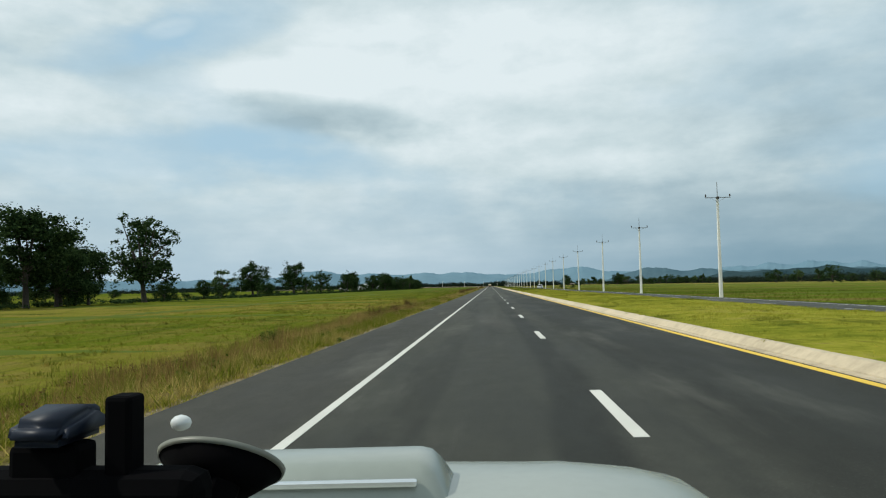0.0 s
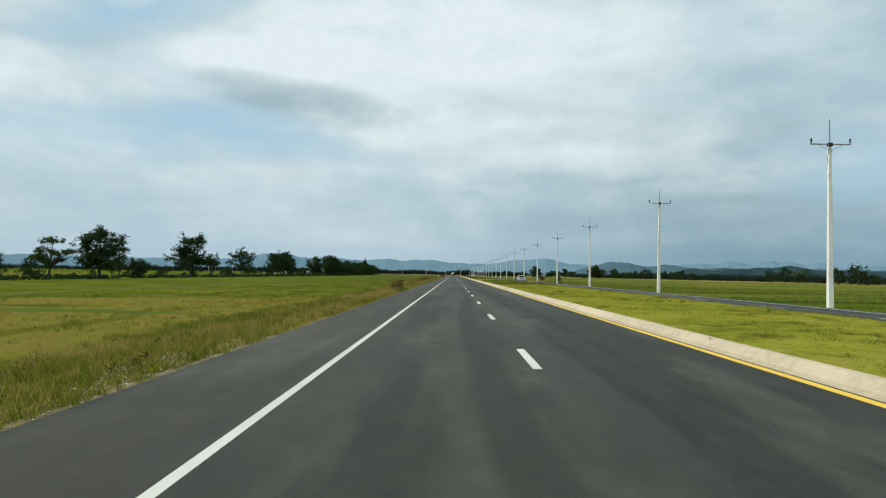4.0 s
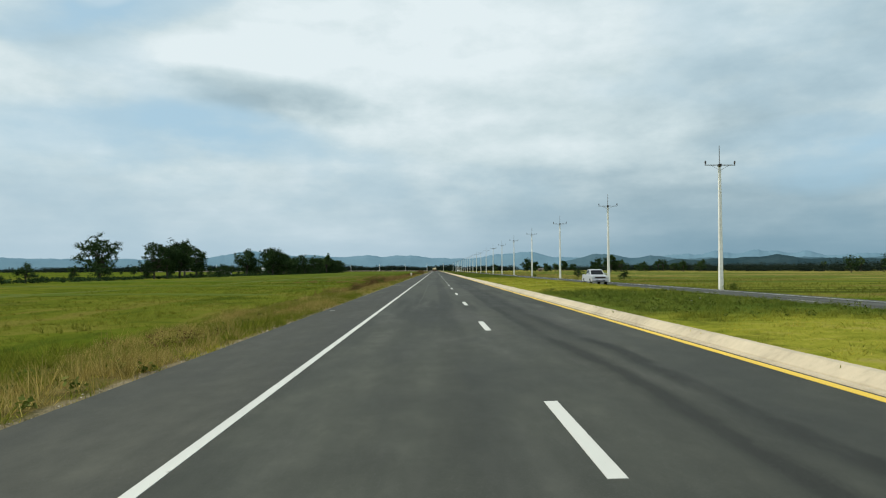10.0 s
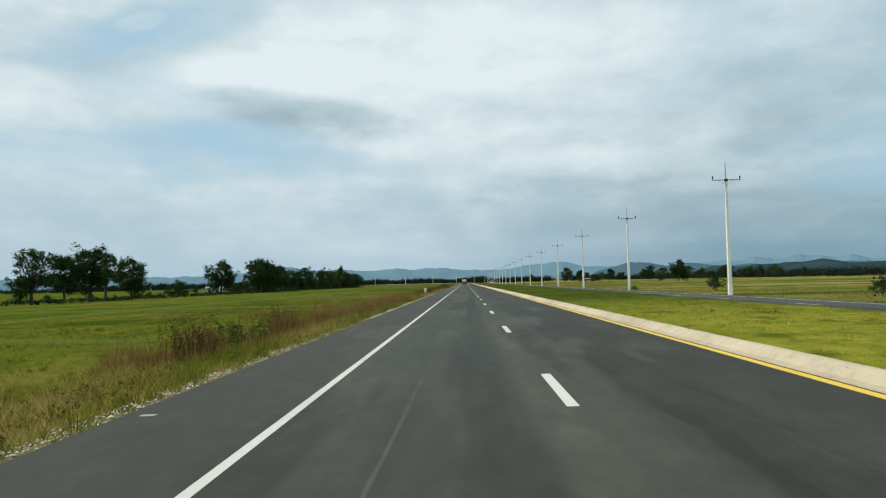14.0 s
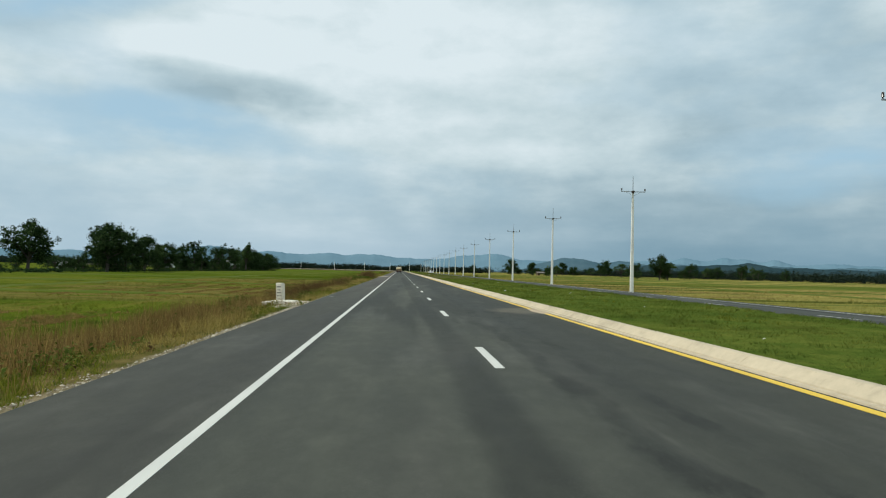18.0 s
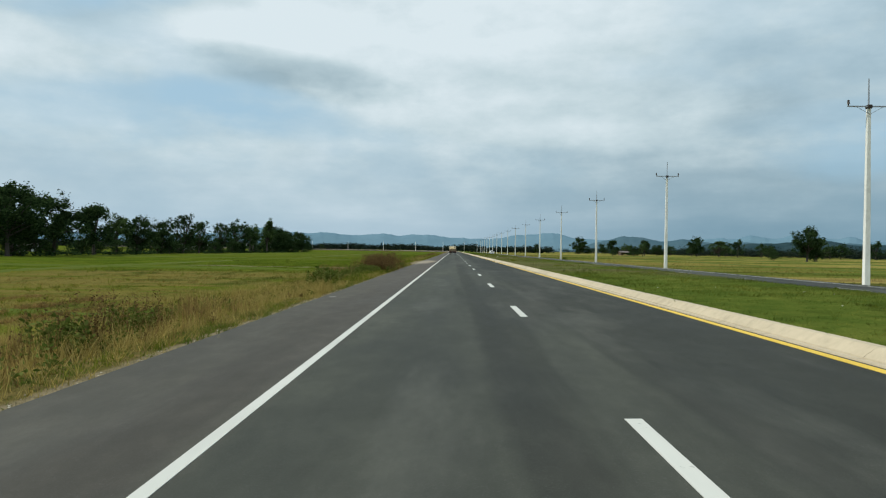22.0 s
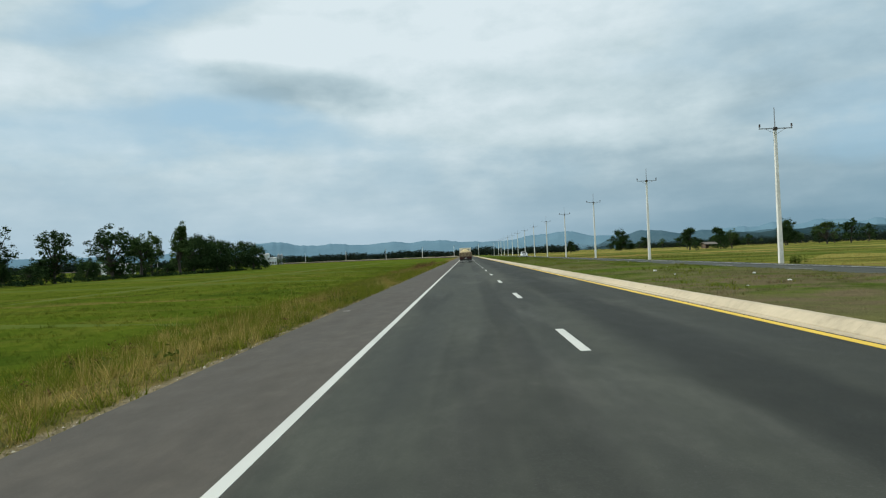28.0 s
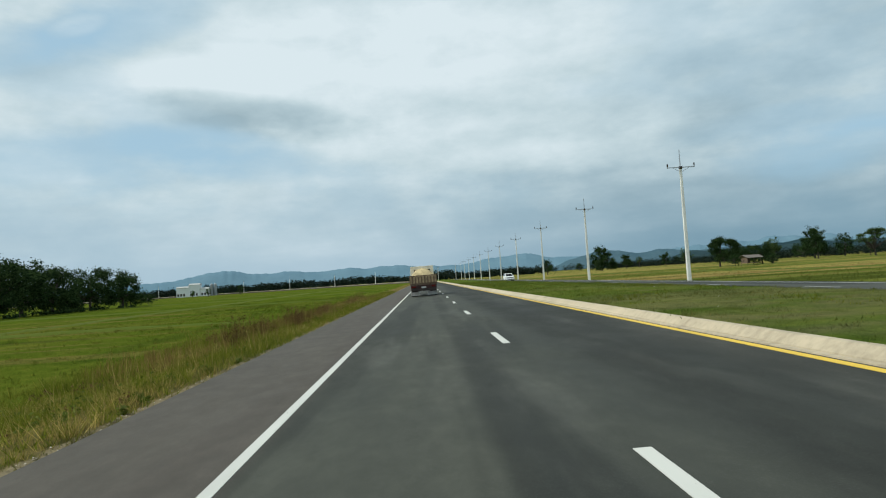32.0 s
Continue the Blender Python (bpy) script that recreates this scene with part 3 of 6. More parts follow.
def make_concrete(name, color, joint=False):
    m, nt, b = tree_of(name)
    pos, x, y, z, _ = world_pos(nt)
    n1, n2, n3 = noise_tex(nt, pos, 0.5, 5, 0.6), noise_tex(nt, pos, 5.0, 5, 0.65), noise_tex(nt, pos, 45.0, 3, 0.7)
    k = mth(nt, "ADD", mth(nt, "MULTIPLY", n1, 0.5), mth(nt, "MULTIPLY", n2, 0.5))
    info = nt.nodes.new("ShaderNodeObjectInfo")
    tone = mth(nt, "ADD", k, mth(nt, "MULTIPLY", mth(nt, "SUBTRACT", info.outputs["Random"], 0.5), 0.12))
    col = ramp(nt, tone, ((0.25, tuple(c * 0.62 for c in color)), (0.5, color), (0.75, tuple(min(1, c * 1.22) for c in color))))
    col = mixc(nt, mth(nt, "MULTIPLY", step(nt, n3, 0.62, 0.75), 0.4), col, tuple(c * 0.45 for c in color))
    finish(nt, b, col, 0.88, 0.0, 0.25)
    bump(nt, b, mth(nt, "ADD", n2, mth(nt, "MULTIPLY", n3, 0.5)), 0.2, 0.012)
    return m


def make_hill(name, low, high):
    m, nt, b = tree_of(name)
    pos = world_pos(nt)[0]
    n1, n2 = noise_tex(nt, pos, 0.006, 6, 0.6), noise_tex(nt, pos, 0.05, 4, 0.6)
    k = mth(nt, "ADD", mth(nt, "MULTIPLY", n1, 0.7), mth(nt, "MULTIPLY", n2, 0.3))
    finish(nt, b, mixc(nt, step(nt, k, 0.35, 0.65), low, high), 1.0, 0.0, 0.0)
    return m


def glassy(name, color):
    m, nt, b = tree_of(name)
    finish(nt, b, color, 0.06, 0.0, 0.6)
    return m


ASPHALT, ASPHALT_OPP = make_asphalt("asphalt"), make_asphalt("opposite_asphalt", True)
WHITE_PAINT, YELLOW_PAINT = make_paint("white_road_paint", (0.58, 0.57, 0.52)), make_paint("yellow_road_paint", (0.72, 0.48, 0.04))
FADED_PAINT = make_paint("faded_road_paint", (0.36, 0.35, 0.32))
WORN_PAINT = make_paint("worn_road_paint", (0.17, 0.17, 0.16))
GROUND = make_ground()
KERB = make_concrete("kerb_concrete", (0.47, 0.395, 0.28))
POLE = make_concrete("pole_concrete", (0.74, 0.73, 0.67))
WHITEWASH = make_concrete("whitewash", (0.76, 0.70, 0.58))
GRAVEL = make_blades("gravel", (0.13, 0.105, 0.075), (0.32, 0.275, 0.20), (0.58, 0.53, 0.43), 0.0)
SAND = make_concrete("sand", (0.42, 0.33, 0.23))
STEEL = plain("galvanised_steel", (0.30, 0.31, 0.32), 0.45, 0.7)
CERAMIC = plain("dark_glazed_ceramic", (0.035, 0.025, 0.02), 0.25)
DRY = make_blades("dry_grass_blades", (0.140, 0.112, 0.030), (0.250, 0.202, 0.064), (0.36, 0.295, 0.112), 0.5, True)
GREEN = make_blades("green_grass_blades", (0.052, 0.070, 0.008), (0.112, 0.132, 0.016), (0.172, 0.178, 0.032), 0.5, True)
RICE = make_blades("rice_blades", (0.070, 0.112, 0.006), (0.098, 0.142, 0.008), (0.135, 0.172, 0.014), 0.5, True, "paddy")
LIME = make_blades("median_grass_blades", (0.13, 0.165, 0.008), (0.195, 0.22, 0.013), (0.26, 0.26, 0.025), 0.5, True, "median")
CROP = make_blades("field_crop_blades", (0.085, 0.135, 0.010), (0.135, 0.175, 0.016), (0.20, 0.215, 0.030), 0.5, True, "dry")
TURF = make_blades("dark_turf_blades", (0.048, 0.080, 0.008), (0.075, 0.112, 0.011), (0.12, 0.145, 0.020), 0.5, True, "median")
STRAW = make_blades("straw_blades", (0.20, 0.17, 0.04), (0.31, 0.255, 0.075), (0.42, 0.34, 0.12), 0.5, True, "dry")
RUST = make_blades("brown_weeds", (0.080, 0.055, 0.022), (0.158, 0.106, 0.041), (0.255, 0.182, 0.073), 0.5, True)
RUST_LEAF = make_blades("withered_leaves", (0.060, 0.038, 0.016), (0.130, 0.083, 0.034), (0.205, 0.138, 0.058))
WEED = make_blades("weed_leaves", (0.050, 0.075, 0.012), (0.105, 0.135, 0.024), (0.18, 0.20, 0.052))
LEAF_DARK = make_blades("dark_foliage", (0.009, 0.021, 0.009), (0.027, 0.051, 0.018), (0.070, 0.110, 0.036), 0.3)
LEAF_MID = make_blades("green_foliage", (0.020, 0.040, 0.014), (0.056, 0.092, 0.030), (0.115, 0.165, 0.058), 0.35)
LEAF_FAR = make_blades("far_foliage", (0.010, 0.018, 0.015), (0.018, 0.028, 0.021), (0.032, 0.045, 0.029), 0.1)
BARK = plain("bark", (0.050, 0.042, 0.034), 0.9, 0, 0.35, 4.0, 0.5)
# hill colours carry the distance haze: bluer and paler from ridge to ridge
FAR_HILL = make_hill("far_hill_hazed_forest", (0.122, 0.204, 0.262), (0.142, 0.228, 0.286))
MID_HILL = make_hill("mid_hill_hazed_forest", (0.060, 0.108, 0.138), (0.078, 0.128, 0.156))
NEAR_HILL = make_hill("near_hill_hazed_forest", (0.020, 0.042, 0.052), (0.036, 0.062, 0.070))
BLACK = plain("black_rubber", (0.018, 0.018, 0.019), 0.8)
RIM = plain("wheel_steel", (0.42, 0.42, 0.42), 0.35, 0.6)
SILVER = plain("silver_car_paint", (0.46, 0.47, 0.49), 0.32, 0.3, 0.03)
WHITE_CAR = plain("white_car_paint", (0.78, 0.78, 0.77), 0.3, 0.0, 0.05)
CAR_GLASS = plain("dark_car_glass", (0.008, 0.010, 0.012), 0.12, 0.0, 0.02, spec=0.18)
LAMP_CLEAR, LAMP_RED = glassy("clear_lamp", (0.6, 0.62, 0.62)), glassy("red_lamp", (0.10, 0.008, 0.006))
CREAM = plain("cream_cab_paint", (0.70, 0.65, 0.52), 0.45)
BROWN_STEEL = plain("rusty_brown_bed", (0.15, 0.098, 0.062), 0.7, 0, 0.4)
LOAD = plain("yellow_brown_load", (0.44, 0.35, 0.19), 0.9, 0, 0.4, 2.0, 0.8)
PLANK = plain("weathered_tan_plank", (0.30, 0.225, 0.13), 0.85, 0, 0.45)
DARK_RED = plain("dark_red_brown_steel", (0.045, 0.018, 0.015), 0.7, 0, 0.4)
CHASSIS = plain("dark_chassis", (0.035, 0.026, 0.022), 0.7)
TIN, WOOD = plain("tin_roof", (0.45, 0.44, 0.42), 0.5, 0.3), plain("weathered_wood", (0.14, 0.10, 0.07), 0.85)
OLD_TIN = plain("rusted_tin", (0.16, 0.135, 0.115), 0.7, 0.2, 0.4)
HOUSE_WHITE = plain("white_building_wall", (0.74, 0.75, 0.76), 0.8, 0, 0.08)
PETAL = plain("white_petals", (0.75, 0.74, 0.68), 0.8, 0, 0.1)
LETTER = plain("faded_black_lettering", (0.10, 0.09, 0.085), 0.8)
BONNET = plain("silver_grey_car_paint", (0.28, 0.305, 0.275), 0.24, 0.2, 0.05)
CHROME = plain("chrome", (0.85, 0.85, 0.85), 0.15, 1.0, 0.03)
MOUNT, MOUNT_EDGE = plain("black_plastic", (0.0025, 0.0025, 0.003), 0.9, spec=0.03), plain("dark_blue_plastic", (0.007, 0.011, 0.022), 0.5, spec=0.2)
CUP_RIM = plain("cloudy_rubber", (0.16, 0.165, 0.14), 0.4)

# ------------------------------------------------------------ mesh helpers
def link(name, me, material, parent=None, label=""):
    me.materials.append(material)
    ob = new(name, me)
    if parent is not None:
        ob.parent = parent
    if label:
        ob["label"] = label
    return ob


def part(name, bm, material, parent, label="", smooth=False):
    """One mesh object under a thing or under a part."""
    me = bpy.data.meshes.new(name)
    bmesh.ops.recalc_face_normals(bm, faces=bm.faces)
    bm.to_mesh(me)
    bm.free()
    if smooth:
        me.polygons.foreach_set("use_smooth", [True] * len(me.polygons))
    return link(name, me, material, parent, label)


def raw(name, verts, faces, material, parent=None, label=""):
    """A mesh from arrays; faces all of one size."""
    verts, faces = np.asarray(verts, np.float32), np.asarray(faces, np.int32)
    me = bpy.data.meshes.new(name)
    n, k = faces.shape
    me.vertices.add(len(verts))
    me.vertices.foreach_set("co", verts.ravel())
    me.loops.add(n * k)
    me.loops.foreach_set("vertex_index", faces.ravel())
    me.polygons.add(n)
    me.polygons.foreach_set("loop_start", np.arange(n, dtype=np.int32) * k)
    me.update(calc_edges=True)
    return link(name, me, material, parent, label)


def thing(name, m, label, category, group="", kind=""):
    ob = new(name)
    ob.empty_display_size = 0.2
    ob.matrix_basis = m
    return tagged(ob, label, category, group, kind)


def box(bm, x0, x1, y0, y1, z0, z1, top=None, chamfer=0.0):
    """A block; top: (inset x, inset y) by which it tapers upwards."""
    ix, iy = top or (0, 0)
    v = [bm.verts.new(p) for p in ((x0, y0, z0), (x1, y0, z0), (x1, y1, z0), (x0, y1, z0),
                                   (x0 + ix, y0 + iy, z1), (x1 - ix, y0 + iy, z1), (x1 - ix, y1 - iy, z1), (x0 + ix, y1 - iy, z1))]
    fs = [bm.faces.new([v[i] for i in q]) for q in ((3, 2, 1, 0), (4, 5, 6, 7), (0, 1, 5, 4), (1, 2, 6, 5), (2, 3, 7, 6), (3, 0, 4, 7))]
    if chamfer:
        bmesh.ops.bevel(bm, geom=list({e for f in fs for e in f.edges}), offset=chamfer, segments=2, affect="EDGES", profile=0.5)


def rod(bm, a, b, r0, r1, seg=8):
    a, b = Vector(a), Vector(b)
    m = Matrix.Translation((a + b) / 2) @ (b - a).to_track_quat("Z", "Y").to_matrix().to_4x4()
    bmesh.ops.create_cone(bm, cap_ends=True, segments=seg, radius1=r0, radius2=r1, depth=(b - a).length, matrix=m)


def prism(bm, outline, x0, x1):
    """A side outline of (y, z) points drawn out from x0 to x1."""
    a = [bm.verts.new((x0, y, z)) for y, z in outline]
    b = [bm.verts.new((x1, y, z)) for y, z in outline]
    n = len(outline)
    bm.faces.new(a)
    bm.faces.new(b[::-1])
    for i in range(n):
        bm.faces.new((a[i], b[i], b[(i + 1) % n], a[(i + 1) % n]))


def along(s, off):
    """Ground plan of the road: s metres along it, off metres to the right."""
    if s <= BEND_Y:
        return off, s
    a = (s - BEND_Y) / BEND_R
    if a <= math.pi / 2:
        return -BEND_R + (BEND_R + off) * math.cos(a), BEND_Y + (BEND_R + off) * math.sin(a)
    return -BEND_R - (s - BEND_Y - BEND_R * math.pi / 2), BEND_Y + BEND_R + off


def strip(name, profile, s0, s1, material, parent=None, label="", every=8.0, wobble=0.0):
    """A band of constant section (x, z), closed underneath, laid along the road from s0 to s1."""
    n = max(2, int((s1 - s0) / every) + 1)
    ss = np.linspace(s0, s1, n)
    k = len(profile)
    vs, fs = [], []
    for s in ss:
        for x, z in profile:
            w = wobble * noise.noise((x * 0.3, s * 0.35, 1.7)) if wobble else 0.0
            px, py = along(s, x + w)
            vs.append((px, py, z))
    for i in range(n - 1):
        for j in range(k):
            a, b = i * k + j, i * k + (j + 1) % k
            fs.append((a, b, b + k, a + k))
    ob = raw(name, vs, fs, material, parent, label)
    ob.data.polygons.foreach_set("use_smooth", [False] * len(ob.data.polygons))
    return ob


# ------------------------------------------------------------ ground
def rough(x, y, s, seed=0.0):
    return noise.noise((x * s, y * s, seed))


PROFILE_X = np.array([-4.15, -4.4, -5.2, -6.2, -7.6, -9.4])
PROFILE_Z = np.array([-0.26, -0.13, -0.17, -0.36, -0.66, FIELD_L])


def ground_z(x, y):
    """Height of the ground sheet."""
    if x <= -4.15:
        z = float(np.interp(-x, -PROFILE_X, PROFILE_Z))
        k = min(1, max(0, (-x - 4.5) / 1.5))
        return z + k * (0.10 * rough(x, y, 0.45) + 0.05 * rough(x, y, 1.3, 3))
    if x < 5.5:
        return -0.3
    if x < 15.2:
        z = float(np.interp(x, (5.5, 6.6, 9.5, 13.6, 15.2), (0.272, 0.29, 0.33, 0.29, -0.19)))
        return z + 0.05 * rough(x, y, 0.3, 5) * min(1, (x - 5.5) / 1.5)
    if x < 23.4:
        return -0.55
    z = float(np.interp(x, (23.4, 24.0, 26.5), (-0.28, -0.33, FIELD_R)))
    return z + 0.05 * rough(x, y, 0.3, 9)




xs = [-4700, -2500, -1400, -800, -450, -250, -150, -100, -77, -60, -45, -35, -28, -22, -18, -15, -13, -11.5, -10.3, -9.4, -8.6, -7.8, -7.0,
      -6.2, -5.7, -5.2, -4.8, -4.4, -4.15, 5.45, 5.5, 5.7, 6.0, 6.4, 6.8, 7.6, 8.6, 9.8, 11, 12.2, 13.2, 14.2, 15.2, 15.25, 23.35, 23.4, 24, 25.2, 26.5, 30, 36, 45, 60,
      80, 110, 160, 260, 450, 800, 1400, 2500, 4700]
ys = [-900, -400, -200, -100, -60, -40] + list(np.arange(-30, 700, 1.6)) + list(np.arange(700, 992, 8)) + [992]
gv = [(x, y, ground_z(x, y)) for y in ys for x in xs]
nx = len(xs)
gf = [(j * nx + i, j * nx + i + 1, (j + 1) * nx + i + 1, (j + 1) * nx + i) for j in range(len(ys) - 1) for i in range(nx - 1)]
# beyond the straight the sheet lies level under the bend
base = len(gv)
yf = [992, 996, 1010, 1050, 1120, 1250, 1500, 2000, 2800, 3800, 4700]
gv += [(x, y, (ground_z(x, y) if y == 992 else FIELD_L + 0.05) + 0.0) for y in yf for x in xs]
gf += [(base + j * nx + i, base + j * nx + i + 1, base + (j + 1) * nx + i + 1, base + (j + 1) * nx + i)
       for j in range(len(yf) - 1) for i in range(nx - 1)]
ground = raw("ground", gv, gf, GROUND)
tagged(ground, "green paddy fields with grassy verge and median", "ground", kind="structure")

# ------------------------------------------------------------ carriageways
def on_road(x, lift=0.0):
    return FALL * x + lift


road = strip("road", [(-4.25, -0.9), (5.75, -0.9), (5.75, on_road(5.75)), (1.5, on_road(1.5)), (-4.2, on_road(-4.2))], -90, 1500, ASPHALT, wobble=0.0)
tagged(road, "dark worn asphalt carriageway with tyre streaks and dust", "road", kind="structure")
opposite_road = strip("opposite_road", [(15.0, -0.9), (23.6, -0.9), (23.6, -0.20), (19.3, -0.13), (15.0, -0.20)], -90, 1500, ASPHALT_OPP)
tagged(opposite_road, "grey asphalt carriageway beyond the median", "road", kind="structure")


def marking(name, x, w, s0, s1, material, parent, z):
    return strip(name, [(x - w / 2, z(x - w / 2) - 0.02), (x + w / 2, z(x + w / 2) - 0.02), (x + w / 2, z(x + w / 2) + 0.005), (x - w / 2, z(x - w / 2) + 0.005)],
                 s0, s1, material, parent, every=12.0)


tagged(marking("edge_line", -1.93, 0.125, -90, 1480, WHITE_PAINT, road, on_road), "solid white edge line")
tagged(marking("yellow_line", 4.99, 0.145, -90, 1480, YELLOW_PAINT, road, on_road), "solid yellow line beside the kerb")
flat = lambda x: -0.20 + 0.07 * (1 - abs(x - 19.3) / 4.3)
tagged(marking("far_edge_line", 22.5, 0.14, -90, 1480, WHITE_PAINT, opposite_road, flat), "white edge line")
tagged(marking("near_edge_line", 15.6, 0.14, -90, 1480, YELLOW_PAINT, opposite_road, flat), "yellow edge line")

mark_mesh = None
for k in range(-1, 13):
    if mark_mesh is None:
        bm = bmesh.new()
        box(bm, -0.10, 0.10, -0.055, 0.055, -0.02, 0.006)
        ob = part("shoulder_mark", bm, FADED_PAINT, road, "small white mark on the shoulder")
        mark_mesh = ob.data
    else:
        ob = new("shoulder_mark", mark_mesh)
        ob.parent = road
    ob.matrix_basis = pose(-3.85, 40.2 + 50.07 * k, on_road(-3.85), 0, -1.15, 0)

for x, w in ((-3.95, 0.08), (-3.4, 0.10), (-2.95, 0.09), (-2.35, 0.14)):
    bm = bmesh.new()
    box(bm, -w, w, -0.03, 0.03, -0.02, 0.005)
    ob = part("shoulder_mark", bm, WORN_PAINT, road, "worn white dab on the shoulder")
    ob.matrix_basis = pose(x, 283.1, on_road(x), 0, -1.15, 4)

DASH = 2.9
dash_mesh = None
for k in range(-5, 84):
    if dash_mesh is None:
        bm = bmesh.new()
        box(bm, -0.075, 0.075, 0, DASH, -0.02, 0.005)
        first = part("lane_dash", bm, WHITE_PAINT, road)
        dash_mesh = first.data
        ob = first
    else:
        ob = new("lane_dash", dash_mesh)
        ob.parent = road
    ob.matrix_basis = pose(1.47, 12 * k, on_road(1.47), 0, -1.15, 0)
dash_mesh2 = None
for k in range(-5, 84):
    if dash_mesh2 is None:
        bm = bmesh.new()
        box(bm, -0.07, 0.07, 0, 3, -0.02, 0.005)
        ob = part("lane_dash", bm, FADED_PAINT, opposite_road)
        dash_mesh2 = ob.data
    else:
        ob = new("lane_dash", dash_mesh2)
        ob.parent = opposite_road
    ob.matrix_basis = pose(19.0, 12 * k + 5, flat(19.0), 0, 0, 0)

# kerb of cast lengths along the median
kerb = strip("kerb", [(5.28, 0.02), (5.55, 0.02), (5.55, 0.13), (5.28, 0.13)], -90, 1480, KERB)
tagged(kerb, "pale rough concrete median kerb in long cast lengths", "kerb", kind="structure")
KERB_L = 6.0
kerb_meshes = []
for v in range(4):
    bm = bmesh.new()
    r = random.Random(v)
    rows = []
    for i in range(13):
        y = 0.003 + (KERB_L - 0.006) * i / 12
        j = lambda a: 0.18 * r.uniform(-a, a)
        rows.append([bm.verts.new(p) for p in ((5.12, y, 0.08), (5.13, y, 0.128), (5.215, y, 0.133), (5.226, y, 0.118), (5.236, y, 0.150 + j(0.006)), (5.40 + j(0.01), y, 0.276 + j(0.006)),
                                               (5.425 + j(0.012), y, 0.288 + j(0.010)), (5.55, y, 0.29 + j(0.014)), (5.57, y, 0.25), (5.57, y, 0.08))])
    for a, b in zip(rows, rows[1:]):
        for i in range(9):
            bm.faces.new((a[i], a[i + 1], b[i + 1], b[i]))
    bm.faces.new(rows[0])
    bm.faces.new(rows[-1][::-1])
    ob = part("kerb_block", bm, KERB, kerb)
    ob.matrix_basis = pose(0, -36 + v * KERB_L, 0)
    kerb_meshes.append(ob.data)
for k in range(4, 172):
    ob = new("kerb_block", kerb_meshes[(k * 7 + k // 5) % 4])
    ob.parent = kerb
    ob.matrix_basis = pose(0.008 * rough(k, 0, 0.7), -36 + k * KERB_L, 0.004 * rough(k, 4, 0.9))
strip("far_kerb", [(5.13, 0.0), (5.57, 0.0), (5.57, 0.28), (5.425, 0.288), (5.40, 0.276), (5.236, 0.15), (5.13, 0.13)], 996.2, 1480, KERB, kerb)

# ------------------------------------------------------------ hills
def hill(name, material, d, peaks, label, low, depth=300):
    """A wooded ridge on an arc of radius d; low and the peaks (side slope, rise, half-width) are slopes seen from the road."""
    nu, nd = 1300, 7
    vs, fs = [], []
    for j in range(nd):
        f = j / (nd - 1)
        prof = math.sin(math.pi * min(1, f * 0.62)) if j else 0.0
        for u in np.linspace(-1.5, 1.5, nu):
            h = low + sum(a * math.exp(-((u - c) / w) ** 2) for c, a, w in peaks)
            h *= 1 + 0.07 * noise.noise((u * 16, d * 0.01, 0)) + 0.06 * noise.noise((u * 48, d * 0.01, 4)) + 0.05 * noise.noise((u * 130, d * 0.01 + f * 0.5, 8)) + 0.03 * noise.noise((u * 330, f, 2))
            r = d + depth * (f - 0.5) * (1 + 0.3 * noise.noise((u * 5, f * 2, 2)))
            c = 1 / math.sqrt(1 + u * u)
            vs.append((u * c * r, c * r, max(-3, h * d * c * prof - 2)))
    for j in range(nd - 1):
        for i in range(nu - 1):
            a = j * nu + i
            fs.append((a, a + 1, a + nu + 1, a + nu))
    ob = raw(name, vs, fs, material)
    return tagged(ob, label, "hill", kind="structure")


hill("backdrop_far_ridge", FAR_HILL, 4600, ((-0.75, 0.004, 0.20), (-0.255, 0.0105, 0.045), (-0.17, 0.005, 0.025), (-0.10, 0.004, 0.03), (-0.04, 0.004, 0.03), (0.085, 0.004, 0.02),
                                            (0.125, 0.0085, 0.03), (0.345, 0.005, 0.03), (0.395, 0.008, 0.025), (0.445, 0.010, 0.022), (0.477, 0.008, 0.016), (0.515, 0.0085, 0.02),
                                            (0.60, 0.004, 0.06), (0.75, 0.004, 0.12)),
     "distant wooded mountain ridge with blue haze in its colour, beyond the fields", 0.0170)
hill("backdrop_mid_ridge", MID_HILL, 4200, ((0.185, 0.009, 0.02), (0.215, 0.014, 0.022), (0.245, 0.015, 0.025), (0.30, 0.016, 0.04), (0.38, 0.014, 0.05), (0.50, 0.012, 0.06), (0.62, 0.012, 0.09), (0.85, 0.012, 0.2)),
     "wooded hills with grey-blue haze in their colour, beyond the fields", 0.002)
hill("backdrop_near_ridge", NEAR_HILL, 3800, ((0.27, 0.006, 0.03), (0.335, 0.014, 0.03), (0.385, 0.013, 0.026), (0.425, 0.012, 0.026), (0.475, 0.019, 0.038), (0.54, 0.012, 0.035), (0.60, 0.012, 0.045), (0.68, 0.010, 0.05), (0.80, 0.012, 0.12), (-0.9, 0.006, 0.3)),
     "dark wooded hill with slight blue haze in its colour, behind the treeline", 0.001)


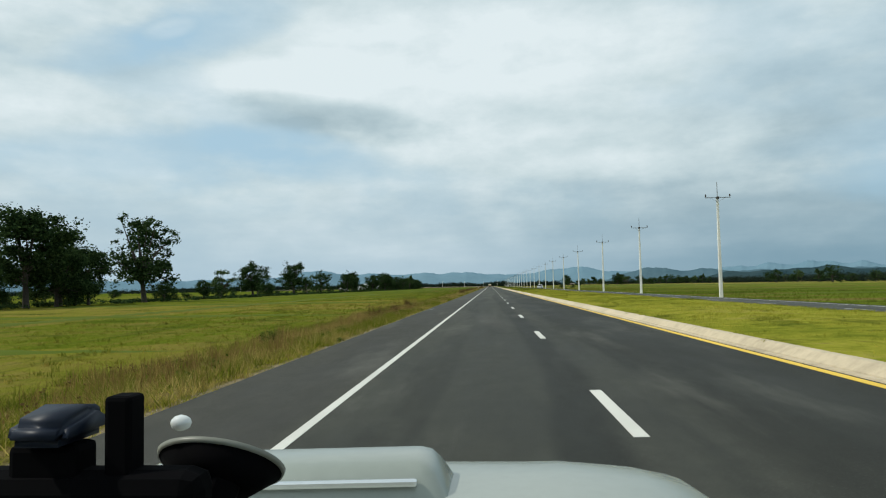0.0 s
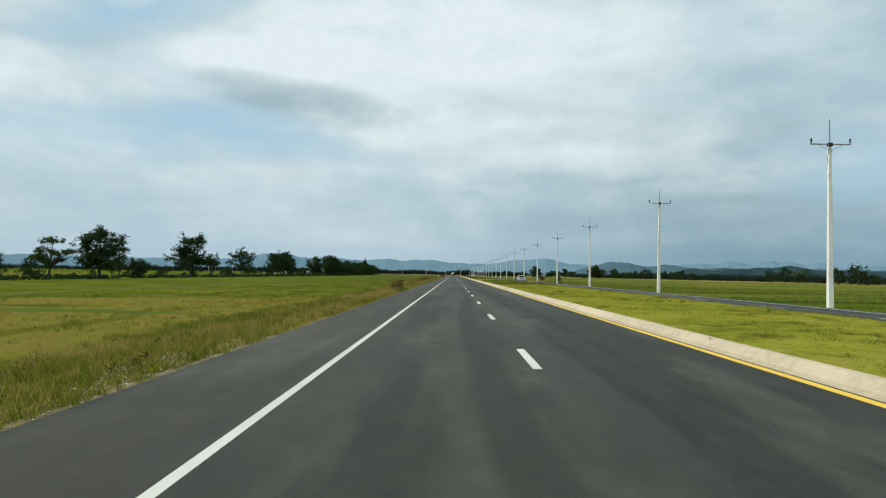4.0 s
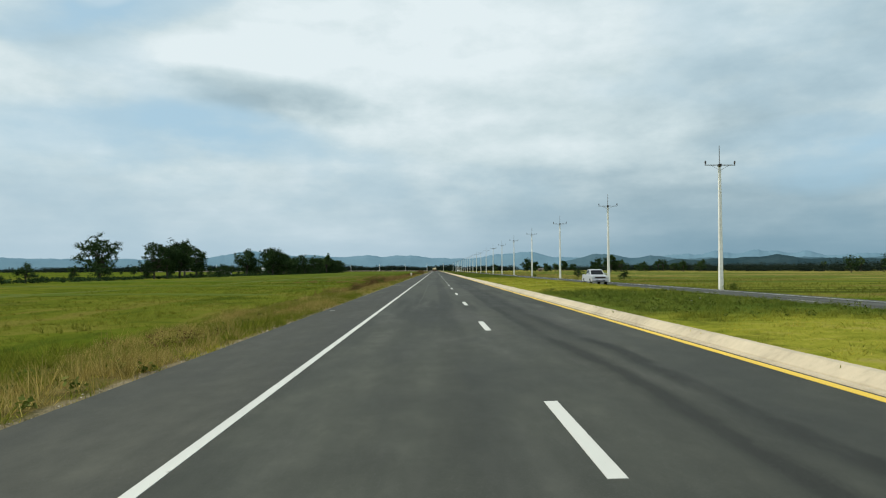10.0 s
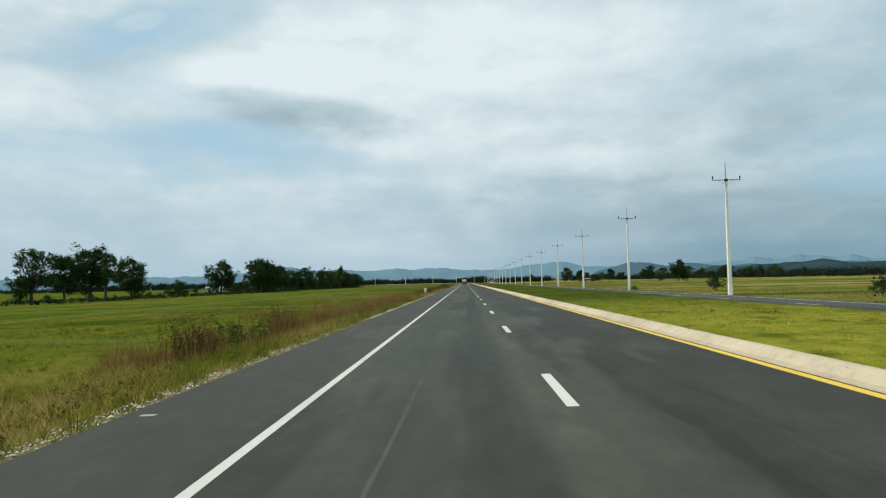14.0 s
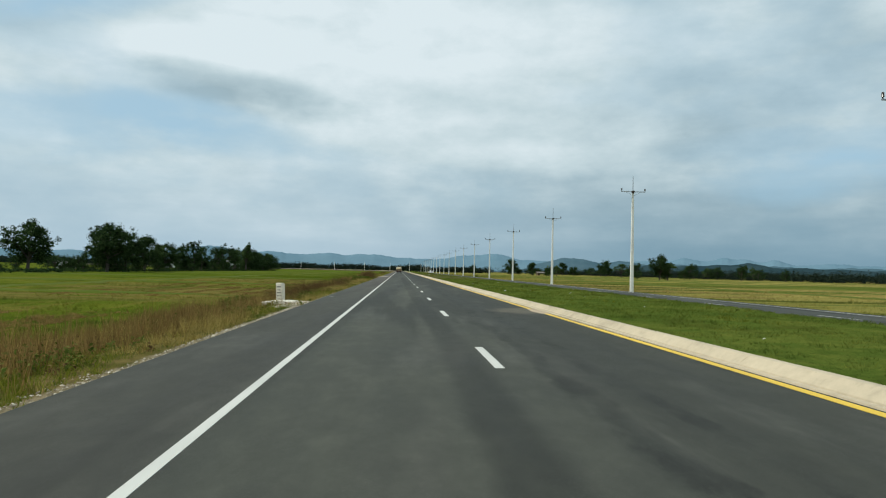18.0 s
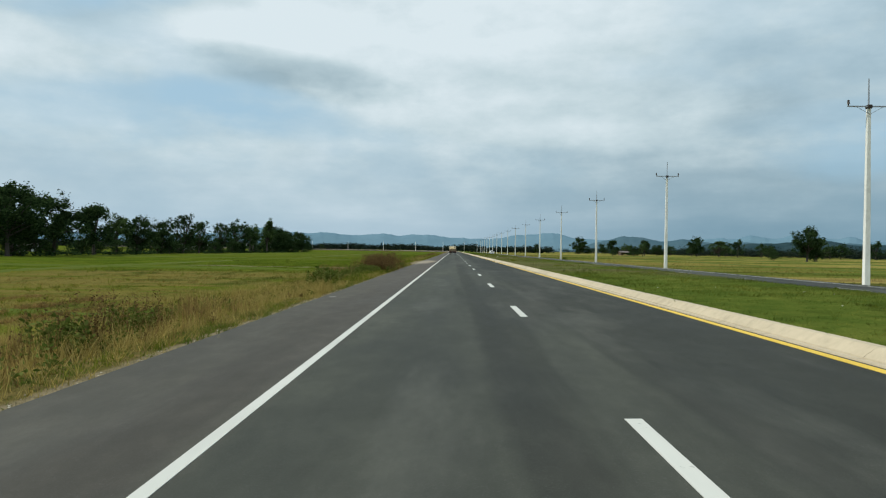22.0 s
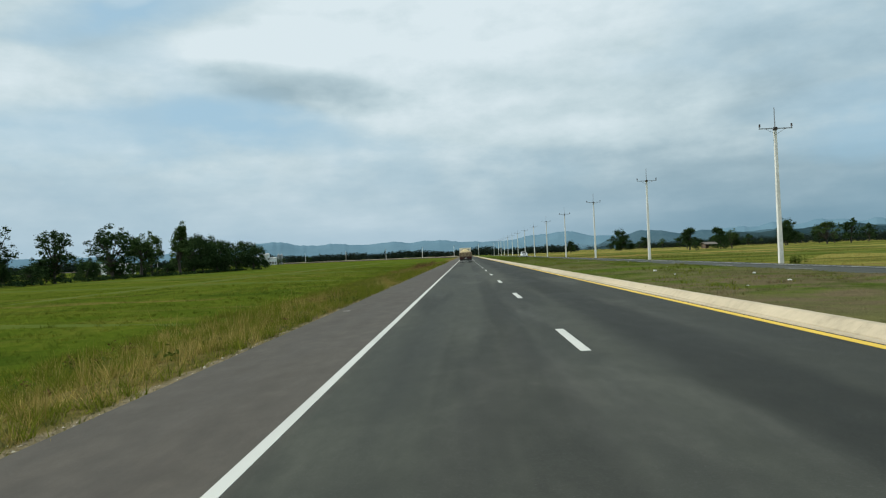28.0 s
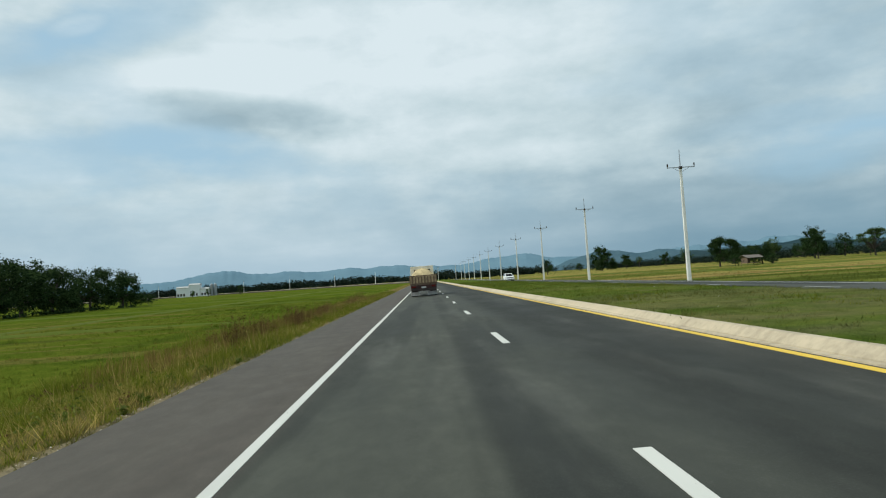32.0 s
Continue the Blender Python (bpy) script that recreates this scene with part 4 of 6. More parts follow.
# ------------------------------------------------------------ trees
def tube(vs, fs, pts, radii, seg=7):
    base = len(vs)
    for i, (p, r) in enumerate(zip(pts, radii)):
        d = (Vector(pts[min(i + 1, len(pts) - 1)]) - Vector(pts[max(i - 1, 0)])).normalized()
        a = d.orthogonal().normalized()
        b = d.cross(a)
        for k in range(seg):
            t = 2 * math.pi * k / seg
            vs.append(tuple(Vector(p) + (a * math.cos(t) + b * math.sin(t)) * r))
    for i in range(len(pts) - 1):
        for k in range(seg):
            q = base + i * seg
            fs.append((q + k, q + (k + 1) % seg, q + seg + (k + 1) % seg, q + seg + k))


def leaves(centres, radii, count, size, r, squash=0.75, skin=0.55):
    """Leaf quads scattered in clumps; returns vertices and faces."""
    n = len(centres) * count
    c = np.repeat(np.asarray(centres), count, 0)
    rad = np.repeat(np.asarray(radii), count)
    d = r.normal(size=(n, 3))
    d /= np.linalg.norm(d, axis=1)[:, None]
    d *= (skin + (1 - skin) * r.random(n))[:, None] * rad[:, None]
    d[:, 2] *= squash
    p = c + d
    a = r.normal(size=(n, 3))
    a[:, 2] *= 0.6
    a /= np.linalg.norm(a, axis=1)[:, None]
    b = np.cross(a, r.normal(size=(n, 3)))
    b /= np.linalg.norm(b, axis=1)[:, None]
    s = size * (0.6 + 0.8 * r.random(n))[:, None]
    v = np.stack([p - a * s * 0.6, p + b * s * 0.34, p + a * s * 0.6, p - b * s * 0.34], 1).reshape(-1, 3)
    f = np.arange(n * 4).reshape(-1, 4)
    return v, f


def tree(style, seed, h, light=False):
    """trunk with limbs, and a crown of leaf clumps; h metres high, standing at the origin."""
    r = np.random.default_rng(seed)
    cs, rs = [], []
    if style == "round":
        w, t0, n, q = 0.46 * h, 0.10 * h, 230, 0.078 * h
    elif style == "tall":
        w, t0, n, q = 0.46 * h, 0.06 * h, 200, 0.058 * h
    elif style == "umbrella":
        w, t0, n, q = 0.55 * h, 0.26 * h, 130, 0.066 * h
    elif style == "thin":
        w, t0, n, q = 0.31 * h, 0.20 * h, 110, 0.062 * h
    elif style == "feather":
        w, t0, n, q = 0.28 * h, 0.10 * h, 120, 0.058 * h
    else:
        w, t0, n, q = 0.66 * h, 0.0 * h, 260, 0.10 * h
    if light:
        n = n // 3
    lobes = []
    for i in range({"round": 20, "tall": 26, "umbrella": 12, "thin": 12, "feather": 12, "bushy": 22}[style]):
        az, el = i * 2.4 + r.uniform(-0.5, 0.5), r.uniform(-0.75, 1.0)
        ring = math.sqrt(1 - min(0.98, el * el)) * r.uniform(0.30, 0.82)
        if style == "bushy":
            ring = r.uniform(0.25, 0.85) * min(1.0, 1.25 - 0.6 * max(0.0, el))
        lobes.append((ring * math.cos(az), ring * math.sin(az), el * 0.78, r.uniform(0.26, 0.46)))
    flat = 0.45 if style == "umbrella" else 0.85
    while len(cs) < n:
        lx, ly, lz, lr = lobes[len(cs) % len(lobes)]
        p = r.normal(size=3)
        p = p / np.linalg.norm(p) * lr * (0.35 + 0.7 * r.random())
        p = np.array((lx + p[0], ly + p[1], lz + p[2] * flat))
        f = min(1.0, max(0.0, (p[2] + 1) / 2))
        x, y, z = p[0] * w, p[1] * w, t0 + f * (h - t0 - q * 0.6)
        if style == "feather":
            x, y = x * (1.15 - f) + 0.12 * h * f * f, y * (1.15 - f)
        if style == "bushy":
            x, y, z = x * (1.1 - 0.45 * f), y * (1.1 - 0.45 * f), z * 0.97
        cs.append((x, y, z))
        rs.append(q * r.uniform(0.6, 1.25))
    vs, fs = [], []
    lean = r.uniform(-0.04, 0.04, 2) * h
    top = (lean[0], lean[1], max(t0 * 1.15, 0.35 * h))
    rad = 0.024 * h + 0.08
    tube(vs, fs, [(0, 0, -0.3), (0.1 * lean[0], 0.1 * lean[1], 0.02 * h), (0.5 * lean[0], 0.5 * lean[1], top[2] * 0.5), top, (top[0], top[1], top[2] + 0.2 * h)],
         [rad * 1.5, rad, rad * 0.8, rad * 0.62, rad * 0.2], 8)
    for i in r.choice(len(cs), min(34 if style in ("tall", "umbrella") else 18, len(cs)), replace=False):
        c = np.array(cs[i])
        a = np.array((top[0], top[1], top[2] * r.uniform(0.55, 1.0)))
        mid = (a + c) / 2 + np.array((0, 0, 0.05 * h)) * r.uniform(-0.5, 1)
        tube(vs, fs, [tuple(a), tuple(mid), tuple(c)], [rad * 0.42, rad * 0.28, rad * 0.08], 5)
    kind = {"round": "tree", "umbrella": "tree", "tall": "tree", "thin": "tree", "feather": "tree", "bushy": "bush"}[style]
    words = {"round": "broad dark green field tree with a dense rounded crown", "umbrella": "spreading open tree with flat layered foliage",
             "tall": "tall broad tree with an airy oval crown",
             "thin": "slender pale-leaved tree with a sparse crown", "feather": "tall leaning feathery tree with drooping foliage",
             "bushy": "dense dark thicket tree leafy to the ground"}[style]
    ob = thing(kind, Matrix(), words, "tree", "trees along the fields")
    raw("trunk", vs, fs, BARK, ob)
    if light:
        lv, lf = leaves(cs, np.array(rs) * 1.75, 24, 0.036 * h + 0.16, r, 0.8, 0.0)
    else:
        lv, lf = leaves(cs, np.array(rs) * 1.35, 40 if style == "tall" else 48, 0.019 * h + 0.10, r, 0.8, 0.0)
    raw("crown", lv, lf, LEAF_MID if style in ("thin", "feather", "umbrella") else LEAF_DARK, ob)
    return ob


PROTO = {}


def plant(style, x, y, h, z, turn):
    """A tree of the style at its place; the first of each sort is built, the rest are copies."""
    ref = {"round": 11, "tall": 14, "umbrella": 10, "thin": 10, "feather": 13, "bushy": 10}[style]
    sorts = 3 if style == "round" else 2
    light = (style == "bushy" and h < 5) or x > 150 or x < -90
    key = (style, int(abs(x * 7 + y)) % sorts, light)
    m = pose(x, y, z, 0, 0, turn) @ Matrix.Diagonal((h / ref * (0.94 + 0.12 * (turn % 7) / 7), h / ref, h / ref, 1))
    if key not in PROTO:
        PROTO[key] = tree(style, 31 + len(PROTO), ref, light)
        PROTO[key].matrix_basis = m
        return PROTO[key]
    src = PROTO[key]
    keep = src.scale.copy()
    src.scale = (1, 1, 1)
    ob = copy_thing(src, m)
    src.scale = keep
    return ob


LEFT_ROW = (("round", 90, 16), ("round", 103, 17), ("bushy", 96, 9), ("bushy", 110, 11), ("round", 115, 16), ("bushy", 120, 7), ("round", 121, 11), ("tall", 141, 20), ("bushy", 150, 5), ("bushy", 186, 4), ("thin", 222, 6.8), ("bushy", 229, 5.5), ("round", 270.5, 13.8), ("thin", 280, 8.5), ("bushy", 292, 4), 
            ("bushy", 325, 4.5), ("tall", 350, 10.5), ("round", 362, 9.5), ("round", 370, 12), ("thin", 380, 11), ("round", 394, 10.5), ("bushy", 417, 5),
            ("round", 453, 11.5))
LEFT_ROW_ON = (("round", 484, 13), ("tall", 491, 13.5), ("round", 501, 12.5), ("round", 515, 11), ("thin", 527, 11), ("round", 541, 10), ("round", 553, 9.5),
               ("tall", 568, 12), ("tall", 581, 10.5), ("tall", 596, 10.5), ("bushy", 607, 5), ("tall", 622, 12.5), ("thin", 634, 12), ("thin", 642, 11),
               ("feather", 652, 14.5), ("bushy", 664, 12), ("bushy", 676, 12.5), ("bushy", 686, 11), ("bushy", 699, 11), ("bushy", 712, 10), ("bushy", 724, 5), ("bushy", 733, 3.5))
for i, (style, y, h) in enumerate(LEFT_ROW + LEFT_ROW_ON):
    plant(style, -77 + 5 * rough(i, 1, 0.8), y, h, FIELD_L - 0.05, (i * 67) % 360)
for i, (style, x, y, h) in enumerate((("tall", -85, 340, 12), ("umbrella", -82, 201, 9), ("round", -73, 204, 11.5), ("round", -76, 174, 5.6))):
    plant(style, x, y, h, FIELD_L - 0.05, 40 + i * 77)
RIGHT_TREES = (("round", 105, 577, 11), ("umbrella", 112, 586, 8), ("bushy", 98, 583, 3.5), ("bushy", 109, 579, 4.5), ("bushy", 79, 712, 3.4), ("bushy", 88, 711, 3.0), ("bushy", 101, 934, 5), ("bushy", 110, 940, 6), ("bushy", 35, 291, 1.9), ("bushy", 34, 327, 2.2), ("round", 82, 728, 8.5),
               ("bushy", 91, 722, 6), ("thin", 98, 730, 8), ("round", 103, 937, 15), ("round", 131, 984, 10), ("round", 152, 970, 9), ("round", 150, 800, 13),
               ("umbrella", 150, 764, 10), ("round", 62, 885, 8), ("round", 170, 420, 9), ("round", 185, 470, 8), ("bushy", 190, 445, 6), ("thin", 120, 852, 9), ("round", 118, 800, 10), ("bushy", 129, 812, 8), ("round", 141, 782, 9.5), ("round", 163, 770, 10.5), ("bushy", 176, 760, 8), ("round", 192, 745, 10),
               ("bushy", 205, 740, 9), ("round", 221, 736, 10), ("bushy", 150, 660, 6), ("round", 171, 640, 8), ("bushy", 188, 655, 7))
for i, (style, x, y, h) in enumerate(RIGHT_TREES):
    plant(style, x, y, h, FIELD_R - 0.05, (i * 97) % 360)
# loose trees in front of the far woods
pick = random.Random(5)
for i in range(46):
    y = pick.uniform(60, 1300)
    plant(pick.choice(("round", "round", "thin", "bushy")), pick.uniform(165, 260), y, pick.uniform(5, 10), FIELD_R - 0.05, pick.uniform(0, 360))
for i in range(34):
    plant(pick.choice(("bushy", "bushy", "round", "thin")), pick.uniform(-180, -92), pick.uniform(80, 1000), pick.uniform(2.5, 6), FIELD_L - 0.05, pick.uniform(0, 360))
# low shrubs under the tree row
for i in range(64):
    plant("bushy", -80 + pick.uniform(-7, 5), pick.uniform(478, 712), pick.uniform(1.8, 4.6), FIELD_L - 0.05, pick.uniform(0, 360))

for i in range(40):
    plant("bushy", -84 + pick.uniform(-10, 9), pick.uniform(85, 470), pick.uniform(0.9, 2.6), FIELD_L - 0.05, pick.uniform(0, 360))


def palm(m):
    """A small coconut palm with arching fronds."""
    ob = thing("palm_tree", m, "small green palm among the field trees", "palm")
    vs, fs = [], []
    tube(vs, fs, [(0, 0, -0.2), (0.1, 0, 1.6), (0.3, 0.1, 3.4)], [0.2, 0.14, 0.11], 8)
    raw("trunk", vs, fs, BARK, ob)
    r = np.random.default_rng(77)
    for i in range(13):
        a, lift = i * 2.4, r.uniform(0.2, 1.2)
        vs, fs, n = [], [], 16
        for k in range(n):
            s = 2.8 * k / (n - 1)
            p = np.array((0.3 + s * math.cos(a), 0.1 + s * math.sin(a), 3.4 + lift * s - 0.36 * s * s))
            for sd in (-1, 1):
                q = p + np.array((-math.sin(a) * sd, math.cos(a) * sd, -0.45)) * (0.62 * math.sin(math.pi * (k + 1) / (n + 1)) + 0.05) + np.array((math.cos(a), math.sin(a), 0)) * 0.25
                b0 = len(vs)
                vs += [tuple(p), tuple(p + np.array((math.cos(a), math.sin(a), 0)) * 0.12), tuple(q + np.array((0.03, 0, 0))), tuple(q)]
                fs.append((b0, b0 + 1, b0 + 2, b0 + 3))
                if k and sd == 1:
                    fs.append((b0 - 8, b0 - 7, b0 + 1, b0))
        raw("frond", vs, fs, LEAF_MID, ob)
    return ob


palm(pose(-77, 611, FIELD_L, 0, 0, 40))


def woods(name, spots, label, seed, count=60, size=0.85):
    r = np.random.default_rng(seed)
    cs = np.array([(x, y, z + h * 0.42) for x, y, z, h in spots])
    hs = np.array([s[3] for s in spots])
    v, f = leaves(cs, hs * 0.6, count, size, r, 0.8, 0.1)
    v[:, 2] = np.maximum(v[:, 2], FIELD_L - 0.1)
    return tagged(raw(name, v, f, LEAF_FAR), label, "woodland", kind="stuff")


w = random.Random(11)
spots = []
for i in range(2000):
    y = w.uniform(-50, 1500)
    spots.append((w.uniform(235, 310) + 30 * rough(y, 0, 0.01), y, FIELD_R, w.uniform(3.5, 8.5) * (1 + 0.8 * rough(y, 3, 0.02) + 0.4 * rough(y, 9, 0.07))))
for i in range(260):
    y = w.uniform(1200, 1500)
    spots.append((w.uniform(60, 700), y, FIELD_R, w.uniform(7, 12)))
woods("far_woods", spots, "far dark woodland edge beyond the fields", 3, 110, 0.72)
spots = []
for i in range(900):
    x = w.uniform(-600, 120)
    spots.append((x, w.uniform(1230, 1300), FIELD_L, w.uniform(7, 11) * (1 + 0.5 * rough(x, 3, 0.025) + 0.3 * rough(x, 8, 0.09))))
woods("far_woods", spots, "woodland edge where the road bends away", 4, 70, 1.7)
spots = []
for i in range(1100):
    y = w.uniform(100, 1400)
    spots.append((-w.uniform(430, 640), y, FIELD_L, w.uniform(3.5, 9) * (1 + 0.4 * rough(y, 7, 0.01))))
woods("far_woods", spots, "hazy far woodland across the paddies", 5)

# ------------------------------------------------------------ power line
def utility_pole():
    ob = thing("utility_pole", Matrix(), "tall square pale concrete power pole with a steel crossarm", "utility pole", "poles of the power line")
    bm = bmesh.new()
    box(bm, -0.17, 0.17, -0.15, 0.15, -0.5, 10.55, (0.075, 0.06), 0.02)
    part("shaft", bm, POLE, ob, "tapered square concrete shaft")
    bm = bmesh.new()
    box(bm, -0.20, 0.20, -0.18, 0.18, -0.4, 0.12, (0.03, 0.03), 0.02)
    part("collar", bm, POLE, ob)
    bm = bmesh.new()
    box(bm, -1.28, 1.28, -0.16, -0.08, 10.42, 10.49, None, 0.008)
    part("crossarm", bm, STEEL, ob, "grey steel crossarm")
    bm = bmesh.new()
    box(bm, -0.13, 0.13, -0.19, 0.12, 10.34, 10.56, None, 0.02)
    part("clamp", bm, CHASSIS, ob)
    for x in (-1.22, 1.22):
        bm = bmesh.new()
        rod(bm, (x, -0.125, 10.48), (x, -0.125, 10.60), 0.03, 0.03, 8)
        for i in range(3):
            rod(bm, (x, -0.125, 10.58 + i * 0.075), (x, -0.125, 10.66 + i * 0.075), 0.085 - 0.008 * i, 0.055, 10)
        part("insulator", bm, CERAMIC, ob, "dark brown pin insulator")
    bm = bmesh.new()
    rod(bm, (0, 0, 10.5), (0, 0, 12.1), 0.045, 0.03, 6)
    part("earth_peak", bm, STEEL, ob)
    bm = bmesh.new()
    for k in range(2):
        rod(bm, ((-0.75, 0.75)[k], -0.13, 10.42), (0, -0.15, 10.0), 0.014, 0.014, 6)
    part("brace", bm, STEEL, ob)
    return ob


POLE_S = [-47.5, -9.3, 28.9, 67.1, 105.2, 141.8, 182.4, 220.5, 257.8, 294.7, 333.0, 371.9, 409.6, 447.7, 485.9, 524.0, 562.1, 599.9, 638.2]
POLE_S += [638.2 + 38.2 * k for k in range(1, 24)]
first_pole = utility_pole()
for i, s in enumerate(POLE_S):
    px, py = along(s, 23.87)
    a = 0 if s < BEND_Y else math.degrees(min(math.pi / 2, (s - BEND_Y) / BEND_R))
    m = pose(px, py, -0.33 if s < BEND_Y else FIELD_L, 0.5 * rough(i, 2, 0.9), 0.5 * rough(i, 8, 0.9), a + 4 * rough(i, 5, 0.9))
    if i == 0:
        first_pole.matrix_basis = m
    else:
        copy_thing(first_pole, m)

# ------------------------------------------------------------ vehicles
def wheel(parent, x, y, r, w, rim_mat=None):
    """A wheel with its axle along x."""
    bm = bmesh.new()
    seg, rings = 22, ((0.55, 0.5), (0.93, 0.5), (1.0, 0.36), (1.0, -0.36), (0.93, -0.5), (0.55, -0.5))
    cols = []
    for i in range(seg):
        a = 2 * math.pi * i / seg
        cols.append([bm.verts.new((x + q * w, y + r * k * math.cos(a), r + r * k * math.sin(a))) for k, q in rings])
    for i in range(seg):
        a, b = cols[i], cols[(i + 1) % seg]
        for j in range(len(rings)):
            bm.faces.new((a[j], a[(j + 1) % 6], b[(j + 1) % 6], b[j]))
    wh = part("wheel", bm, BLACK, parent, "black rubber tyre", True)
    bm = bmesh.new()
    rod(bm, (x - 0.38 * w, y, r), (x + 0.38 * w, y, r), 0.56 * r, 0.56 * r, 18)
    rod(bm, (x - 0.46 * w, y, r), (x + 0.46 * w, y, r), 0.2 * r, 0.2 * r, 12)
    part("rim", bm, rim_mat or RIM, wh, "steel rim")
    return wh


def shell(outline, half, tuck):
    """A car body: the side outline drawn across, drawn in by tuck metres towards the top."""
    bm = bmesh.new()
    zmax = max(z for _, z in outline)
    zmin = min(z for _, z in outline)
    cols = []
    for s in (-1, -0.94, -0.6, 0.6, 0.94, 1):
        row = []
        for y, z in outline:
            f = (z - zmin) / (zmax - zmin)
            k = half - tuck * f * f
            dip = 0.045 if abs(s) == 1 else 0.0
            row.append(bm.verts.new((s * k, y * (1 - 0.012 * (abs(s) == 1)), z - dip * f)))
        cols.append(row)
    n = len(outline)
    for a, b in zip(cols, cols[1:]):
        for i in range(n):
            bm.faces.new((a[i], b[i], b[(i + 1) % n], a[(i + 1) % n]))
    bm.faces.new(cols[0][::-1])
    bm.faces.new(cols[-1])
    return bm


def pane(bm, pts, t=0.012):
    """A thin glass pane through four or more points, t thick."""
    v = [Vector(p) for p in pts]
    nrm = (v[1] - v[0]).cross(v[2] - v[0]).normalized() * t
    a, b = [bm.verts.new(p + nrm) for p in v], [bm.verts.new(p - nrm) for p in v]
    bm.faces.new(a)
    bm.faces.new(b[::-1])
    for i in range(len(v)):
        j = (i + 1) % len(v)
        bm.faces.new((a[i], b[i], b[j], a[j]))


def pickup(m, paint, label, canopy):
    """A pickup that faces -y, its wheels on z = 0."""
    ob = thing("pickup_truck", m, label, "car")
    part("body", shell([(-2.45, 0.42), (-2.5, 0.72), (-2.42, 0.93), (-1.3, 1.07), (2.45, 1.08), (2.5, 0.5), (2.3, 0.36), (-2.2, 0.34)], 0.88, 0.05), paint, ob)
    rear = 2.4 if canopy else 0.75
    part("cab", shell([(-1.30, 1.04), (-0.55, 1.58), (-0.35, 1.64), (rear - 0.25, 1.65), (rear, 1.05)], 0.80, 0.14), paint, ob)
    bm = bmesh.new()
    pane(bm, ((-0.66, -1.22, 1.11), (0.66, -1.22, 1.11), (0.58, -0.63, 1.55), (-0.58, -0.63, 1.55)))
    part("windscreen", bm, CAR_GLASS, ob, "dark windscreen")
    for s in (-1, 1):
        bm = bmesh.new()
        pane(bm, ((s * 0.795, -0.95, 1.12), (s * 0.795, rear - 0.12, 1.12), (s * 0.69, rear - 0.3, 1.56), (s * 0.69, -0.45, 1.56)))
        part("side_window", bm, CAR_GLASS, ob)
        bm = bmesh.new()
        box(bm, s * 0.80 - 0.13, s * 0.80 + 0.13, -2.50, -2.38, 0.70, 0.88, None, 0.02)
        part("headlight", bm, LAMP_CLEAR, ob, "clear headlight")
        bm = bmesh.new()
        box(bm, s * 0.95 - 0.09, s * 0.95 + 0.09, -1.0, -0.9, 1.1, 1.26, None, 0.02)
        part("wing_mirror", bm, paint, ob)
        for y in (-1.55, 1.5):
            wheel(ob, s * 0.78, y, 0.35, 0.24)
    bm = bmesh.new()
    box(bm, -0.55, 0.55, -2.53, -2.46, 0.72, 0.88, None, 0.015)
    part("grille", bm, CHASSIS, ob, "dark grille")
    bm = bmesh.new()
    box(bm, -0.88, 0.88, -2.60, -2.42, 0.36, 0.62, None, 0.04)
    bump_ob = part("bumper", bm, paint, ob)
    bm = bmesh.new()
    box(bm, -0.5, 0.5, -2.615, -2.59, 0.40, 0.50, None, 0.005)
    part("air_intake", bm, BLACK, bump_ob)
    bm = bmesh.new()
    box(bm, -0.2, 0.2, -2.63, -2.60, 0.50, 0.60)
    part("number_plate", bm, WHITE_CAR, bump_ob)
    bm = bmesh.new()
    if not canopy:
        box(bm, -0.72, 0.72, 0.85, 2.38, 1.075, 1.10)
        part("load_bed", bm, CHASSIS, ob, "dark open load bed")
    else:
        box(bm, -0.6, 0.6, 0.2, 0.28, 1.66, 1.72)
        box(bm, -0.6, 0.6, 1.3, 1.38, 1.66, 1.72)
        part("roof_rack", bm, CHASSIS, ob)
    return ob


pickup(pose(17.4, 238.0, -0.155), SILVER, "silver pickup truck on the opposite carriageway", False)
pickup(pose(17.3, 681.0, -0.155), WHITE_CAR, "white sport utility car on the opposite carriageway", True)


